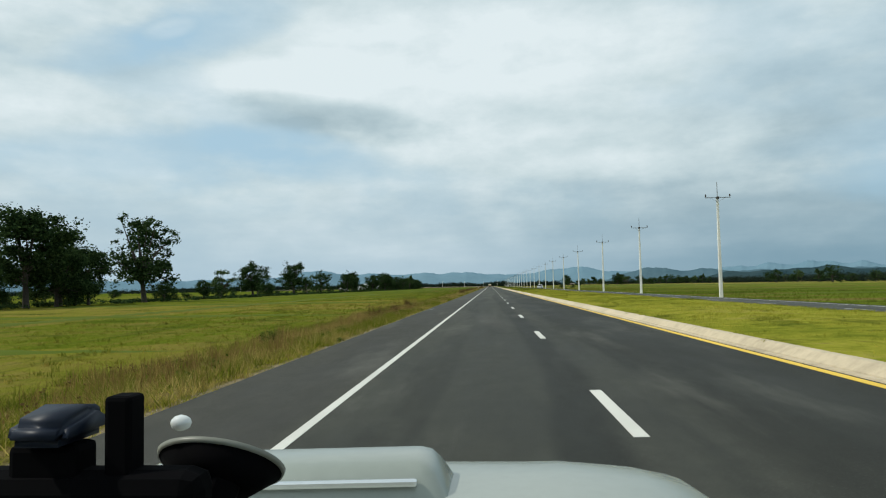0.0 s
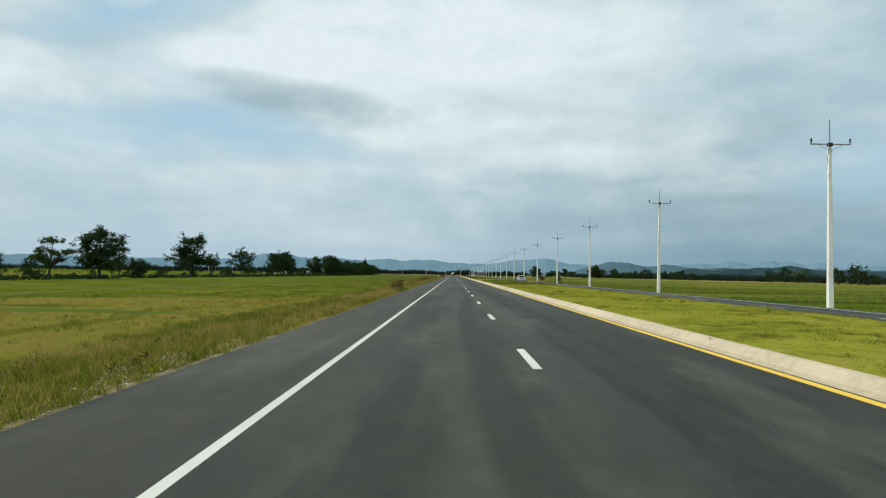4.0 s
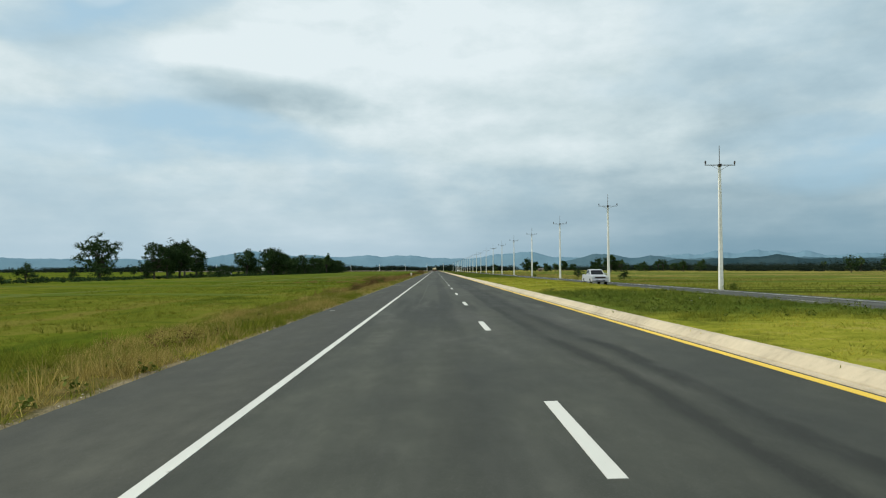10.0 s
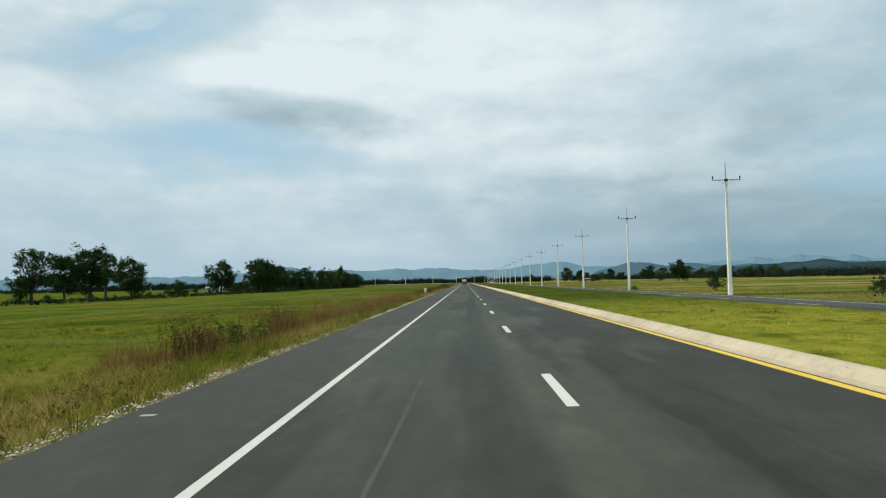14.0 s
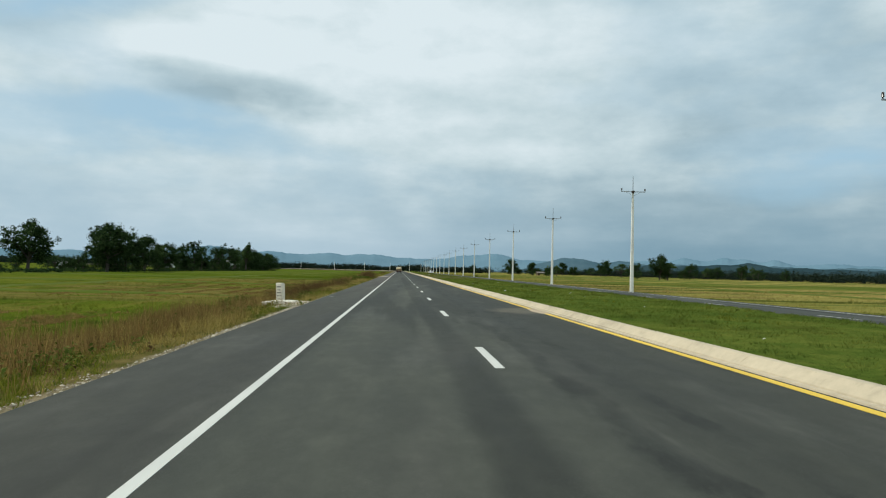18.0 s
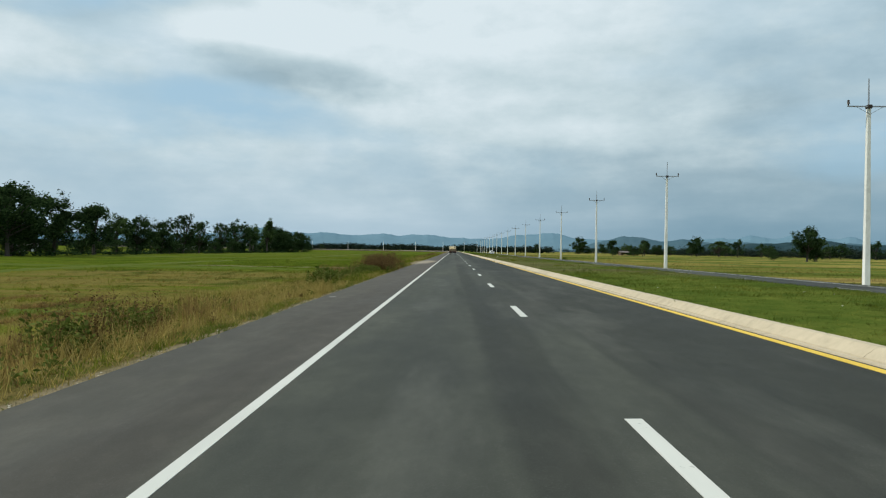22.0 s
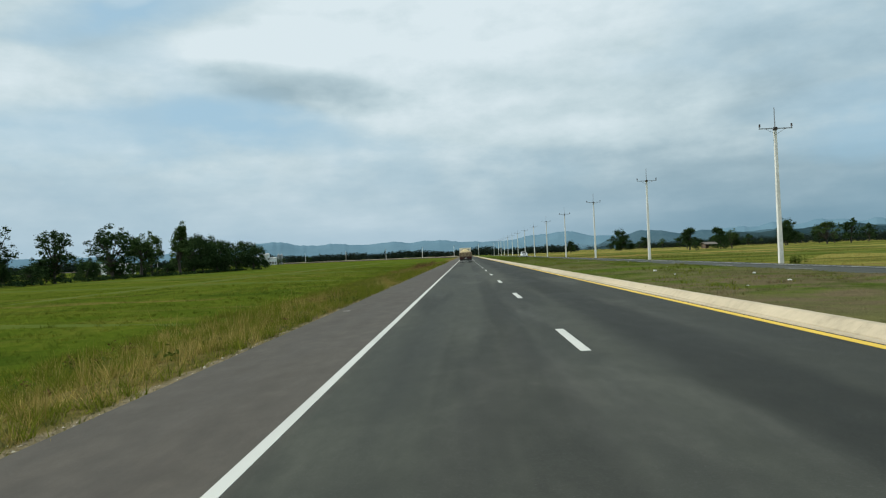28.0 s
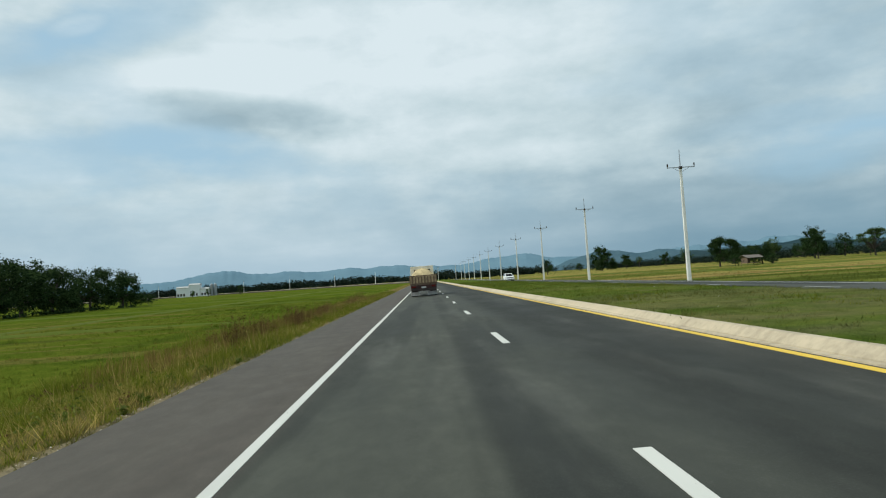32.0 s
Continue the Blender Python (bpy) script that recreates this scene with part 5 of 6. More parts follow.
def lorry(m):
    """A loaded six-wheeled lorry that faces +y; its tail at y = 0."""
    ob = thing("lorry", m, "brown six-wheeled lorry heaped with a yellow load, cream cab", "truck")
    bm = bmesh.new()
    for x in (-0.42, 0.42):
        box(bm, x - 0.05, x + 0.05, 0.15, 7.2, 0.72, 0.96, None, 0.01)
    for y in (0.3, 1.6, 3.2, 5.0):
        box(bm, -0.42, 0.42, y - 0.05, y + 0.05, 0.76, 0.92)
    part("chassis", bm, CHASSIS, ob)
    bm = bmesh.new()
    box(bm, -1.12, 1.12, 0.0, 5.3, 0.98, 1.12, None, 0.015)
    part("bed_floor", bm, BROWN_STEEL, ob)
    for x in (-1.13, 1.13):
        bm = bmesh.new()
        box(bm, x - 0.03, x + 0.03, 0.02, 5.3, 1.12, 1.78, None, 0.01)
        for i in range(9):
            box(bm, x - 0.055, x + 0.055, 0.1 + i * 0.62, 0.18 + i * 0.62, 1.0, 1.86)
        part("side_board", bm, BROWN_STEEL, ob, "ribbed brown side board")
    bm = bmesh.new()
    box(bm, -1.12, 1.12, -0.03, 0.03, 1.10, 1.74, None, 0.01)
    gate = part("tailgate", bm, BROWN_STEEL, ob, "rusty brown tailgate")
    for i in range(9):
        bm = bmesh.new()
        x = -1.06 + i * 0.265
        box(bm, x - 0.075, x + 0.075, -0.075, -0.02, 1.16, 1.80 + 0.03 * (i % 3), None, 0.012)
        part("rib", bm, PLANK, gate, "weathered tan plank")
    bm = bmesh.new()
    box(bm, -1.16, 1.16, -0.08, 0.0, 1.76, 1.84, None, 0.012)
    part("rail", bm, BROWN_STEEL, gate)
    # heaped load
    nx_, ny_ = 12, 24
    vs, fs = [], []
    for j in range(ny_):
        for i in range(nx_):
            fx, fy_ = i / (nx_ - 1) * 2 - 1, j / (ny_ - 1) * 2 - 1
            hgt = 1.72 + 0.74 * (1 - fx * fx) * (1 - fy_ ** 6) + 0.10 * rough(fx * 2, fy_ * 5, 1.3, 2) + 0.05 * rough(fx * 5, fy_ * 12, 1.3, 6)
            vs.append((fx * 1.08, 2.66 + fy_ * 2.6, hgt))
    for j in range(ny_ - 1):
        for i in range(nx_ - 1):
            a = j * nx_ + i
            fs.append((a, a + 1, a + nx_ + 1, a + nx_))
    raw("load", vs, fs, LOAD, ob, "heaped yellow-brown load")
    part("cab", shell([(5.45, 0.75), (5.42, 1.6), (5.5, 2.45), (5.65, 2.55), (6.7, 2.52), (7.15, 1.7), (7.3, 1.5), (7.35, 0.6), (5.6, 0.6)], 1.05, 0.07), CREAM, ob, "cream cab")
    bm = bmesh.new()
    box(bm, -1.08, 1.08, 5.33, 5.40, 1.5, 2.72, None, 0.02)
    part("headboard", bm, CREAM, ob, "cream headboard behind the cab")
    bm = bmesh.new()
    pane(bm, ((-0.75, 5.325, 2.05), (0.75, 5.325, 2.05), (0.75, 5.325, 2.40), (-0.75, 5.325, 2.40)), 0.006)
    part("rear_window", bm, CAR_GLASS, ob)
    for x in (-1.02, 1.02):
        bm = bmesh.new()
        rod(bm, (x, 5.38, 1.1), (x, 5.38, 2.68), 0.035, 0.035, 8)
        part("stake", bm, BROWN_STEEL, ob)
    for s in (-1, 1):
        wheel(ob, s * 0.96, 1.55, 0.48, 0.26)
        wheel(ob, s * 0.66, 1.55, 0.48, 0.24)
        wheel(ob, s * 0.95, 6.3, 0.48, 0.26)
        bm = bmesh.new()
        box(bm, s * 0.80 - 0.30, s * 0.80 + 0.30, 0.55, 0.57, 0.18, 0.95, None, 0.005)
        part("mud_flap", bm, CHASSIS, ob, "black rubber mud flap")
        bm = bmesh.new()
        box(bm, s * 0.72 - 0.42, s * 0.72 + 0.42, 0.535, 0.549, 0.10, 0.40)
        part("flap_weight", bm, TIN, ob, "pale metal strip on the mud flap")
        bm = bmesh.new()
        box(bm, s * 0.85 - 0.17, s * 0.85 + 0.17, -0.07, 0.02, 0.80, 0.92, None, 0.015)
        part("tail_lamp", bm, LAMP_RED, ob, "red tail lamp")
    bm = bmesh.new()
    box(bm, -1.10, 1.10, -0.02, 0.12, 0.48, 0.68, None, 0.02)
    part("rear_bumper", bm, CHASSIS, ob)
    # added panel: gives the dark underside below the bed as one red-brown colour
    bm = bmesh.new()
    box(bm, -1.12, 1.12, 0.03, 0.11, 0.66, 1.10, None, 0.015)
    part("underside_fill", bm, DARK_RED, ob, "dark red-brown panel added to fill the underside below the tailgate")
    bm = bmesh.new()
    box(bm, -0.20, 0.20, -0.06, -0.02, 0.72, 0.86)
    part("number_plate", bm, TIN, ob, "dull grey plate")
    return ob


lorry(pose(-0.22, 597.5, -0.004, 0, -1.15, 0.6))

# ------------------------------------------------------------ the car with the view over its bonnet
def own_car(m):
    """A silver-grey pickup facing +y; y = 0 is level with the driver's eye, x = 0 its middle. Open windscreen frame."""
    ob = thing("pickup_truck", m, "silver-grey pickup with a bonnet scoop and open windscreen", "car")
    part("body", shell([(2.30, 0.40), (2.32, 0.66), (2.22, 0.80), (1.2, 0.84), (-2.7, 0.90), (-2.78, 0.55), (-2.6, 0.36), (2.1, 0.34)], 0.88, 0.03), BONNET, ob)
    # bonnet, crowned across and falling to the front
    nx_, ny_ = 21, 14
    vs, fs = [], []
    for j in range(ny_):
        f = j / (ny_ - 1)
        y = 0.80 + 1.45 * f
        for i in range(nx_):
            u = i / (nx_ - 1) * 2 - 1
            crown = 1.055 - 0.030 * f - 0.20 * max(0, f - 0.55) ** 2 / 0.2 - 0.030 * abs(u) ** 3.5 - 0.06 * max(0, abs(u) - 0.88) / 0.12
            crown += 0.018 * math.exp(-((abs(u) - 0.62) / 0.09) ** 2) * (1 - f)
            vs.append((u * (0.89 - 0.03 * f * f), y - 0.10 * u * u * f, crown))
    k = len(vs)
    vs += [(x, y, z - 0.03) for x, y, z in vs]
    for j in range(ny_ - 1):
        for i in range(nx_ - 1):
            a = j * nx_ + i
            fs.append((a, a + 1, a + nx_ + 1, a + nx_))
            fs.append((k + a, k + a + nx_, k + a + nx_ + 1, k + a + 1))
    bonnet = raw("bonnet", vs, fs, BONNET, ob, "silver-grey bonnet")
    bonnet.data.polygons.foreach_set("use_smooth", [True] * len(bonnet.data.polygons))
    bm = bmesh.new()
    box(bm, -0.42, 0.30, 1.36, 1.64, 1.0, 1.108, (0.06, 0.05), 0.03)
    scoop = part("scoop", bm, BONNET, ob, "raised bonnet scoop", True)
    bm = bmesh.new()
    box(bm, -0.42, 0.22, 1.372, 1.392, 1.070, 1.086, None, 0.005)
    part("chrome_strip", bm, CHROME, scoop, "bright chrome strip")
    for s in (-1, 1):
        bm = bmesh.new()
        box(bm, s * 0.30 - 0.025, s * 0.30 + 0.025, 0.98, 1.03, 1.03, 1.075, (0.006, 0.006), 0.006)
        part("washer_nozzle", bm, BLACK, ob)
        bm = bmesh.new()
        rod(bm, (s * 0.74, 0.86, 1.0), (s * 0.63, -0.20, 1.62), 0.035, 0.03, 8)
        rod(bm, (s * 0.63, -0.20, 1.62), (s * 0.63, -1.75, 1.64), 0.03, 0.03, 8)
        rod(bm, (s * 0.63, -1.75, 1.64), (s * 0.74, -2.0, 0.9), 0.035, 0.035, 8)
        rod(bm, (s * 0.63, -0.75, 1.62), (s * 0.76, -0.75, 0.9), 0.035, 0.04, 8)
        part("window_frame", bm, BONNET, ob)
        bm = bmesh.new()
        box(bm, s * 0.98 - 0.09, s * 0.98 + 0.09, 0.55, 0.66, 1.0, 1.18, None, 0.03)
        part("wing_mirror", bm, BONNET, ob)
        bm = bmesh.new()
        box(bm, s * 0.70 - 0.14, s * 0.70 + 0.14, 2.22, 2.33, 0.66, 0.80, None, 0.03)
        part("headlight", bm, LAMP_CLEAR, ob, "clear headlight")
        for y in (1.45, -1.6):
            wheel(ob, s * 0.78, y, 0.36, 0.24)
    bm = bmesh.new()
    box(bm, -0.66, 0.66, -1.78, -0.18, 1.61, 1.67, (0.06, 0.08), 0.02)
    part("roof", bm, BONNET, ob)
    bm = bmesh.new()
    box(bm, -0.78, 0.78, 0.30, 0.84, 0.80, 1.00, (0.02, 0.06), 0.03)
    part("dashboard", bm, CHASSIS, ob, "dark dashboard")
    bm = bmesh.new()
    rod(bm, (-0.62, 0.86, 1.02), (0.02, 0.98, 1.065), 0.010, 0.008, 6)
    part("wiper", bm, BLACK, ob, "black wiper arm")
    bm = bmesh.new()
    rod(bm, (-0.02, 0.84, 1.02), (0.62, 0.94, 1.06), 0.010, 0.008, 6)
    part("wiper", bm, BLACK, ob, "black wiper arm")
    for x, y in ((-0.36, -0.55), (0.36, -0.55)):
        bm = bmesh.new()
        box(bm, x - 0.25, x + 0.25, y - 0.28, y + 0.26, 0.5, 0.72, None, 0.06)
        box(bm, x - 0.24, x + 0.24, y - 0.42, y - 0.26, 0.6, 1.30, (0.03, 0.03), 0.05)
        part("seat", bm, CHASSIS, ob, "dark fabric seat")
    return ob


CAR_X, CAR_Y = -0.25, -6.63
own_car(pose(CAR_X, CAR_Y, -0.005, 0, -1.15, 0))


def phone_mount(m):
    """A black phone holder on an arm, with a clear-rimmed suction cup, standing on the dashboard."""
    ob = thing("phone_mount", m, "black plastic phone mount with a suction cup", "phone mount")
    bm = bmesh.new()
    box(bm, -0.225, -0.075, 0.405, 0.44, 1.14, 1.352, None, 0.012)
    part("cradle", bm, MOUNT, ob)
    bm = bmesh.new()
    box(bm, -0.215, -0.095, 0.392, 0.406, 1.18, 1.315, None, 0.010)
    part("phone_back", bm, MOUNT_EDGE, ob, "phone with a bright metal edge")
    bm = bmesh.new()
    prism(bm, [(0.395, 1.369), (0.45, 1.369), (0.45, 1.383), (0.435, 1.391), (0.40, 1.3845)], -0.190, -0.152)
    bmesh.ops.bevel(bm, geom=bm.edges[:], offset=0.0055, segments=4, affect="EDGES")
    part("jaw", bm, MOUNT_EDGE, ob, "rounded dark blue clamp jaw", True)
    bm = bmesh.new()
    box(bm, -0.196, -0.152, 0.41, 0.435, 1.345, 1.368, None, 0.004)
    part("jaw_stem", bm, MOUNT, ob)
    bm = bmesh.new()
    box(bm, -0.1365, -0.1195, 0.412, 0.432, 1.34, 1.397, None, 0.003)
    part("post", bm, MOUNT, ob)
    bm = bmesh.new()
    tilt = Matrix.Translation((-0.092, 0.480, 1.330)) @ pose(0, 0, 0, -35, 3, 0)
    bmesh.ops.create_cone(bm, cap_ends=True, segments=36, radius1=0.024, radius2=0.0425, depth=0.016, matrix=tilt)
    cup = part("suction_cup", bm, MOUNT, ob, "black suction cup", True)
    bm = bmesh.new()
    bmesh.ops.create_cone(bm, cap_ends=True, segments=36, radius1=0.0435, radius2=0.0445, depth=0.0035, matrix=tilt @ Matrix.Translation((0, 0, 0.0098)))
    part("rim", bm, CUP_RIM, cup, "translucent greyish rim", True)
    bm = bmesh.new()
    bmesh.ops.create_icosphere(bm, subdivisions=2, radius=0.0062, matrix=Matrix.Translation((-0.114, 0.47, 1.370)) @ Matrix.Diagonal((1.2, 1, 0.9, 1)))
    part("pull_tab", bm, LAMP_CLEAR, cup, "clear pull tab", True)
    bm = bmesh.new()
    rod(bm, (-0.15, 0.44, 1.20), (-0.15, 0.56, 1.0), 0.016, 0.02, 10)
    rod(bm, (-0.10, 0.44, 1.28), (-0.088, 0.47, 1.33), 0.014, 0.016, 10)
    rod(bm, (-0.15, 0.56, 0.985), (-0.15, 0.56, 1.005), 0.055, 0.045, 18)
    part("arm", bm, MOUNT, ob)
    return ob


phone_mount(pose(0, CAR_Y, 0))


# ------------------------------------------------------------ kilometre stone
def kilometre_stone(m):
    ob = thing("kilometre_stone", m, "whitewashed concrete kilometre stone on a cracked pale slab", "milestone")
    bm = bmesh.new()
    r = random.Random(4)
    ring = []
    for i in range(16):
        a = 2 * math.pi * i / 16
        c, s = math.cos(a), math.sin(a)
        k = 1 / max(abs(c), abs(s)) ** 0.8
        ring.append((0.84 * c * k * r.uniform(0.93, 1.05), 0.46 * s * k * r.uniform(0.9, 1.05)))
    lo, hi = [bm.verts.new((x * 1.02, y * 1.02, -0.16)) for x, y in ring], [bm.verts.new((x, y, -0.02 + r.uniform(-0.012, 0.012))) for x, y in ring]
    mid = [bm.verts.new((x * 0.6, y * 0.6, 0.03)) for x, y in ring]
    bm.faces.new(mid)
    for i in range(16):
        j = (i + 1) % 16
        bm.faces.new((lo[i], lo[j], hi[j], hi[i]))
        bm.faces.new((hi[i], hi[j], mid[j], mid[i]))
    part("base_slab", bm, WHITEWASH, ob, "cracked pale cement slab")
    bm = bmesh.new()
    prism(bm, [(-0.25, 0.0), (0.25, 0.0), (0.25, 0.77), (0.20, 0.83), (-0.22, 0.87), (-0.25, 0.83)], -0.142, 0.142)
    bmesh.ops.bevel(bm, geom=bm.edges[:], offset=0.015, segments=2, affect="EDGES")
    bmesh.ops.rotate(bm, verts=bm.verts[:], cent=(0, 0, 0), matrix=Matrix.Rotation(radians(-16), 3, "Z"))
    stone = part("stone", bm, WHITEWASH, ob)
    for x0, x1, z in ((-0.10, 0.10, 0.68), (-0.06, -0.02, 0.54), (0.02, 0.06, 0.54), (-0.10, 0.10, 0.40), (-0.10, -0.05, 0.26), (-0.02, 0.02, 0.26), (0.05, 0.10, 0.26)):
        bm = bmesh.new()
        box(bm, x0, x1, -0.256, -0.249, z - 0.024, z + 0.024)
        bmesh.ops.rotate(bm, verts=bm.verts[:], cent=(0, 0, 0), matrix=Matrix.Rotation(radians(-16), 3, "Z"))
        part("lettering", bm, LETTER, stone)
    for x0, x1 in ((-0.12, -0.05), (0.02, 0.07), (0.12, 0.18)):
        bm = bmesh.new()
        box(bm, x0, x1, -0.44, -0.34, -0.012, 0.004)
        part("slab_lettering", bm, LETTER, ob)
    return ob


HEADWALL = make_concrete("weathered_headwall", (0.24, 0.22, 0.18))


def culvert(m):
    """A low concrete headwall with a round pipe mouth, facing -x."""
    ob = thing("culvert_headwall", m, "weathered concrete culvert headwall with a pipe mouth", "culvert")
    bm = bmesh.new()
    n = 20
    ring = [(0.27 * math.cos(2 * math.pi * i / n), 0.02 + 0.27 * math.sin(2 * math.pi * i / n)) for i in range(n)]
    out = [(max(-0.85, min(0.85, 3 * y)), max(-0.5, min(0.46, 3 * z))) for y, z in ring]
    loops = [[bm.verts.new((x, y, z)) for y, z in pts] for x, pts in ((-0.09, ring), (-0.09, out), (0.09, out), (0.09, ring))]
    for a, b in zip(loops, loops[1:] + loops[:1]):
        for i in range(n):
            j = (i + 1) % n
            bm.faces.new((a[i], a[j], b[j], b[i]))
    part("headwall", bm, HEADWALL, ob)
    bm = bmesh.new()
    bmesh.ops.create_cone(bm, cap_ends=False, segments=n, radius1=0.265, radius2=0.265, depth=1.6, matrix=pose(0.75, 0, 0.02, 0, 90, 0))
    part("pipe", bm, CHASSIS, ob, "dark pipe")
    return ob


for x, y, turn in ((-6.9, 60, 4), (-6.9, 227, -6)):
    culvert(pose(x, y, ground_z(x, y) - 0.30, 0, 0, turn))

kilometre_stone(pose(-5.72, 335.0, -0.11, 0, -2.5, 9))

# ------------------------------------------------------------ buildings far off
def shed(name, m, w, d, h, wall, roof, label, category, doors=2):
    ob = thing(name, m, label, category)
    bm = bmesh.new()
    box(bm, -w / 2, w / 2, -d / 2, d / 2, -0.3, h)
    body = part("wall", bm, wall, ob)
    bm = bmesh.new()
    prism(bm, [(-d / 2 - 0.5, h), (d / 2 + 0.5, h), (d / 2 + 0.5, h + 0.12), (0, h + d * 0.16 + 0.1), (-d / 2 - 0.5, h + 0.12)], -w / 2 - 0.4, w / 2 + 0.4)
    part("roof", bm, roof, ob)
    for i in range(doors):
        x = -w / 2 + w * (i + 0.5) / doors
        bm = bmesh.new()
        box(bm, x - w / doors * 0.25, x + w / doors * 0.25, -d / 2 - 0.05, -d / 2 + 0.05, 0.0, h * 0.6)
        part("opening", bm, CHASSIS, body, "dark opening")
    return ob


def stilt_hut(m):
    ob = thing("field_hut", m, "weathered wooden field hut with a tin roof", "hut")
    for x in (-2.4, 0, 2.4):
        for y in (-1.6, 1.6):
            bm = bmesh.new()
            rod(bm, (x, y, -0.3), (x, y, 2.6), 0.07, 0.06, 7)
            part("post", bm, WOOD, ob)
    bm = bmesh.new()
    box(bm, -2.6, 2.6, -1.8, 1.8, 0.7, 0.82)
    part("platform", bm, WOOD, ob)
    bm = bmesh.new()
    box(bm, -2.5, 1.0, 1.5, 1.58, 0.8, 2.5)
    box(bm, -2.5, -2.42, -1.6, 1.5, 0.8, 2.5)
    part("board_wall", bm, WOOD, ob)
    bm = bmesh.new()
    prism(bm, [(-2.5, 2.4), (0, 3.3), (2.5, 2.4), (2.5, 2.46), (0, 3.38), (-2.5, 2.46)], -3.1, 3.1)
    part("roof", bm, OLD_TIN, ob, "rusted tin roof")
    return ob


stilt_hut(pose(84, 714, FIELD_R, 0, 0, 12) @ Matrix.Diagonal((0.8, 0.8, 0.8, 1)))
shed("house", pose(-120, 562, FIELD_L, 0, 0, 8), 7, 4.5, 2.0, HOUSE_WHITE, TIN, "small white house with a tin roof behind trees", "house")
shed("house", pose(-140, 742, FIELD_L, 0, 0, -5), 14, 7, 3.2, HOUSE_WHITE, TIN, "low white house with a tin roof among trees", "house", 3)


def factory(m):
    ob = thing("factory", m, "white factory halls with silos far across the fields", "factory")
    for x, w_, h in ((-9, 14, 9), (4, 12, 11.5), (15, 9, 7)):
        bm = bmesh.new()
        box(bm, x - w_ / 2, x + w_ / 2, -7, 7, -0.5, h)
        hall = part("hall", bm, HOUSE_WHITE, ob)
        bm = bmesh.new()
        prism(bm, [(-7.4, h), (7.4, h), (7.4, h + 0.3), (0, h + 1.8), (-7.4, h + 0.3)], x - w_ / 2 - 0.3, x + w_ / 2 + 0.3)
        part("roof", bm, TIN, hall)
        bm = bmesh.new()
        for i in range(3):
            box(bm, x - w_ / 2 + 1 + i * 3.2, x - w_ / 2 + 3 + i * 3.2, -7.06, -6.95, 1, 3.4)
        part("door", bm, CHASSIS, hall, "grey loading doors")
    for x in (22.5, 26.5):
        bm = bmesh.new()
        rod(bm, (x, 0, -0.5), (x, 0, 11), 1.7, 1.7, 18)
        rod(bm, (x, 0, 11), (x, 0, 12.4), 1.75, 0.2, 18)
        part("silo", bm, STEEL, ob, "grey steel silo")
    return ob


factory(pose(-196, 1130, FIELD_L, 0, 0, 10) @ Matrix.Diagonal((0.72, 0.8, 0.84, 1)))

# ------------------------------------------------------------ field bunds
def bund(p, q, label, w=0.42, h=0.17):
    """A low grassy bank from p to q."""
    n = int(math.dist(p, q) / 0.9) + 2
    dxy = Vector((q[0] - p[0], q[1] - p[1])).normalized()
    side = Vector((dxy.y, -dxy.x))
    vs, fs = [], []
    for i in range(n):
        f = i / (n - 1)
        c = Vector((p[0] + (q[0] - p[0]) * f, p[1] + (q[1] - p[1]) * f)) + side * 0.5 * rough(f * n * 0.9, p[1], 0.13)
        zz = FIELD_L if p[0] < 0 else FIELD_R
        for o, k in ((-1, -0.15), (-0.45, 0.75), (0, 1), (0.45, 0.75), (1, -0.15)):
            k2 = k * (1 + 0.5 * rough(f * n * 0.9, o + p[1], 0.6)) if k > 0 else k
            taper = min(1.0, 8 * f * (1 - f) + 0.0)
            vs.append((c.x + side.x * o * w, c.y + side.y * o * w, zz - 0.05 + (h * k2 + 0.05) * taper))
    for i in range(n - 1):
        for j in range(4):
            a = i * 5 + j
            fs.append((a, a + 1, a + 6, a + 5))
    return tagged(raw("field_bund", vs, fs, BUND), label, "bank", kind="structure")


BUND = make_blades("bund_turf", (0.050, 0.074, 0.010), (0.078, 0.104, 0.016), (0.105, 0.122, 0.024), 0.0, True)
for y in (18, 52, 96, 140, 176, 228, 262, 306, 356, 392, 437, 498, 544, 588, 640, 700, 760, 830):
    bund((-9.6, y + 4 * rough(y, 0, 0.3)), (-76, y + 10 * rough(y, 5, 0.3)), "low grassy paddy bund across the field")
for y0, y1 in ((-20, 262), (262, 498), (498, 830)):
    bund((-34 + 5 * rough(y0, 2, 0.4), y0), (-37 + 5 * rough(y1, 2, 0.4), y1), "long grassy paddy bund beside the field")
for y in (30, 88, 150, 204, 262, 318, 352, 396, 440, 470, 520, 566, 618, 668, 730):
    bund((27, y), (150, y + 12 * rough(y, 9, 0.3)), "low dry bund between harvested fields")
for x in (48, 82):
    bund((x, 240), (x + 4, 800), "long dry bund along harvested fields")

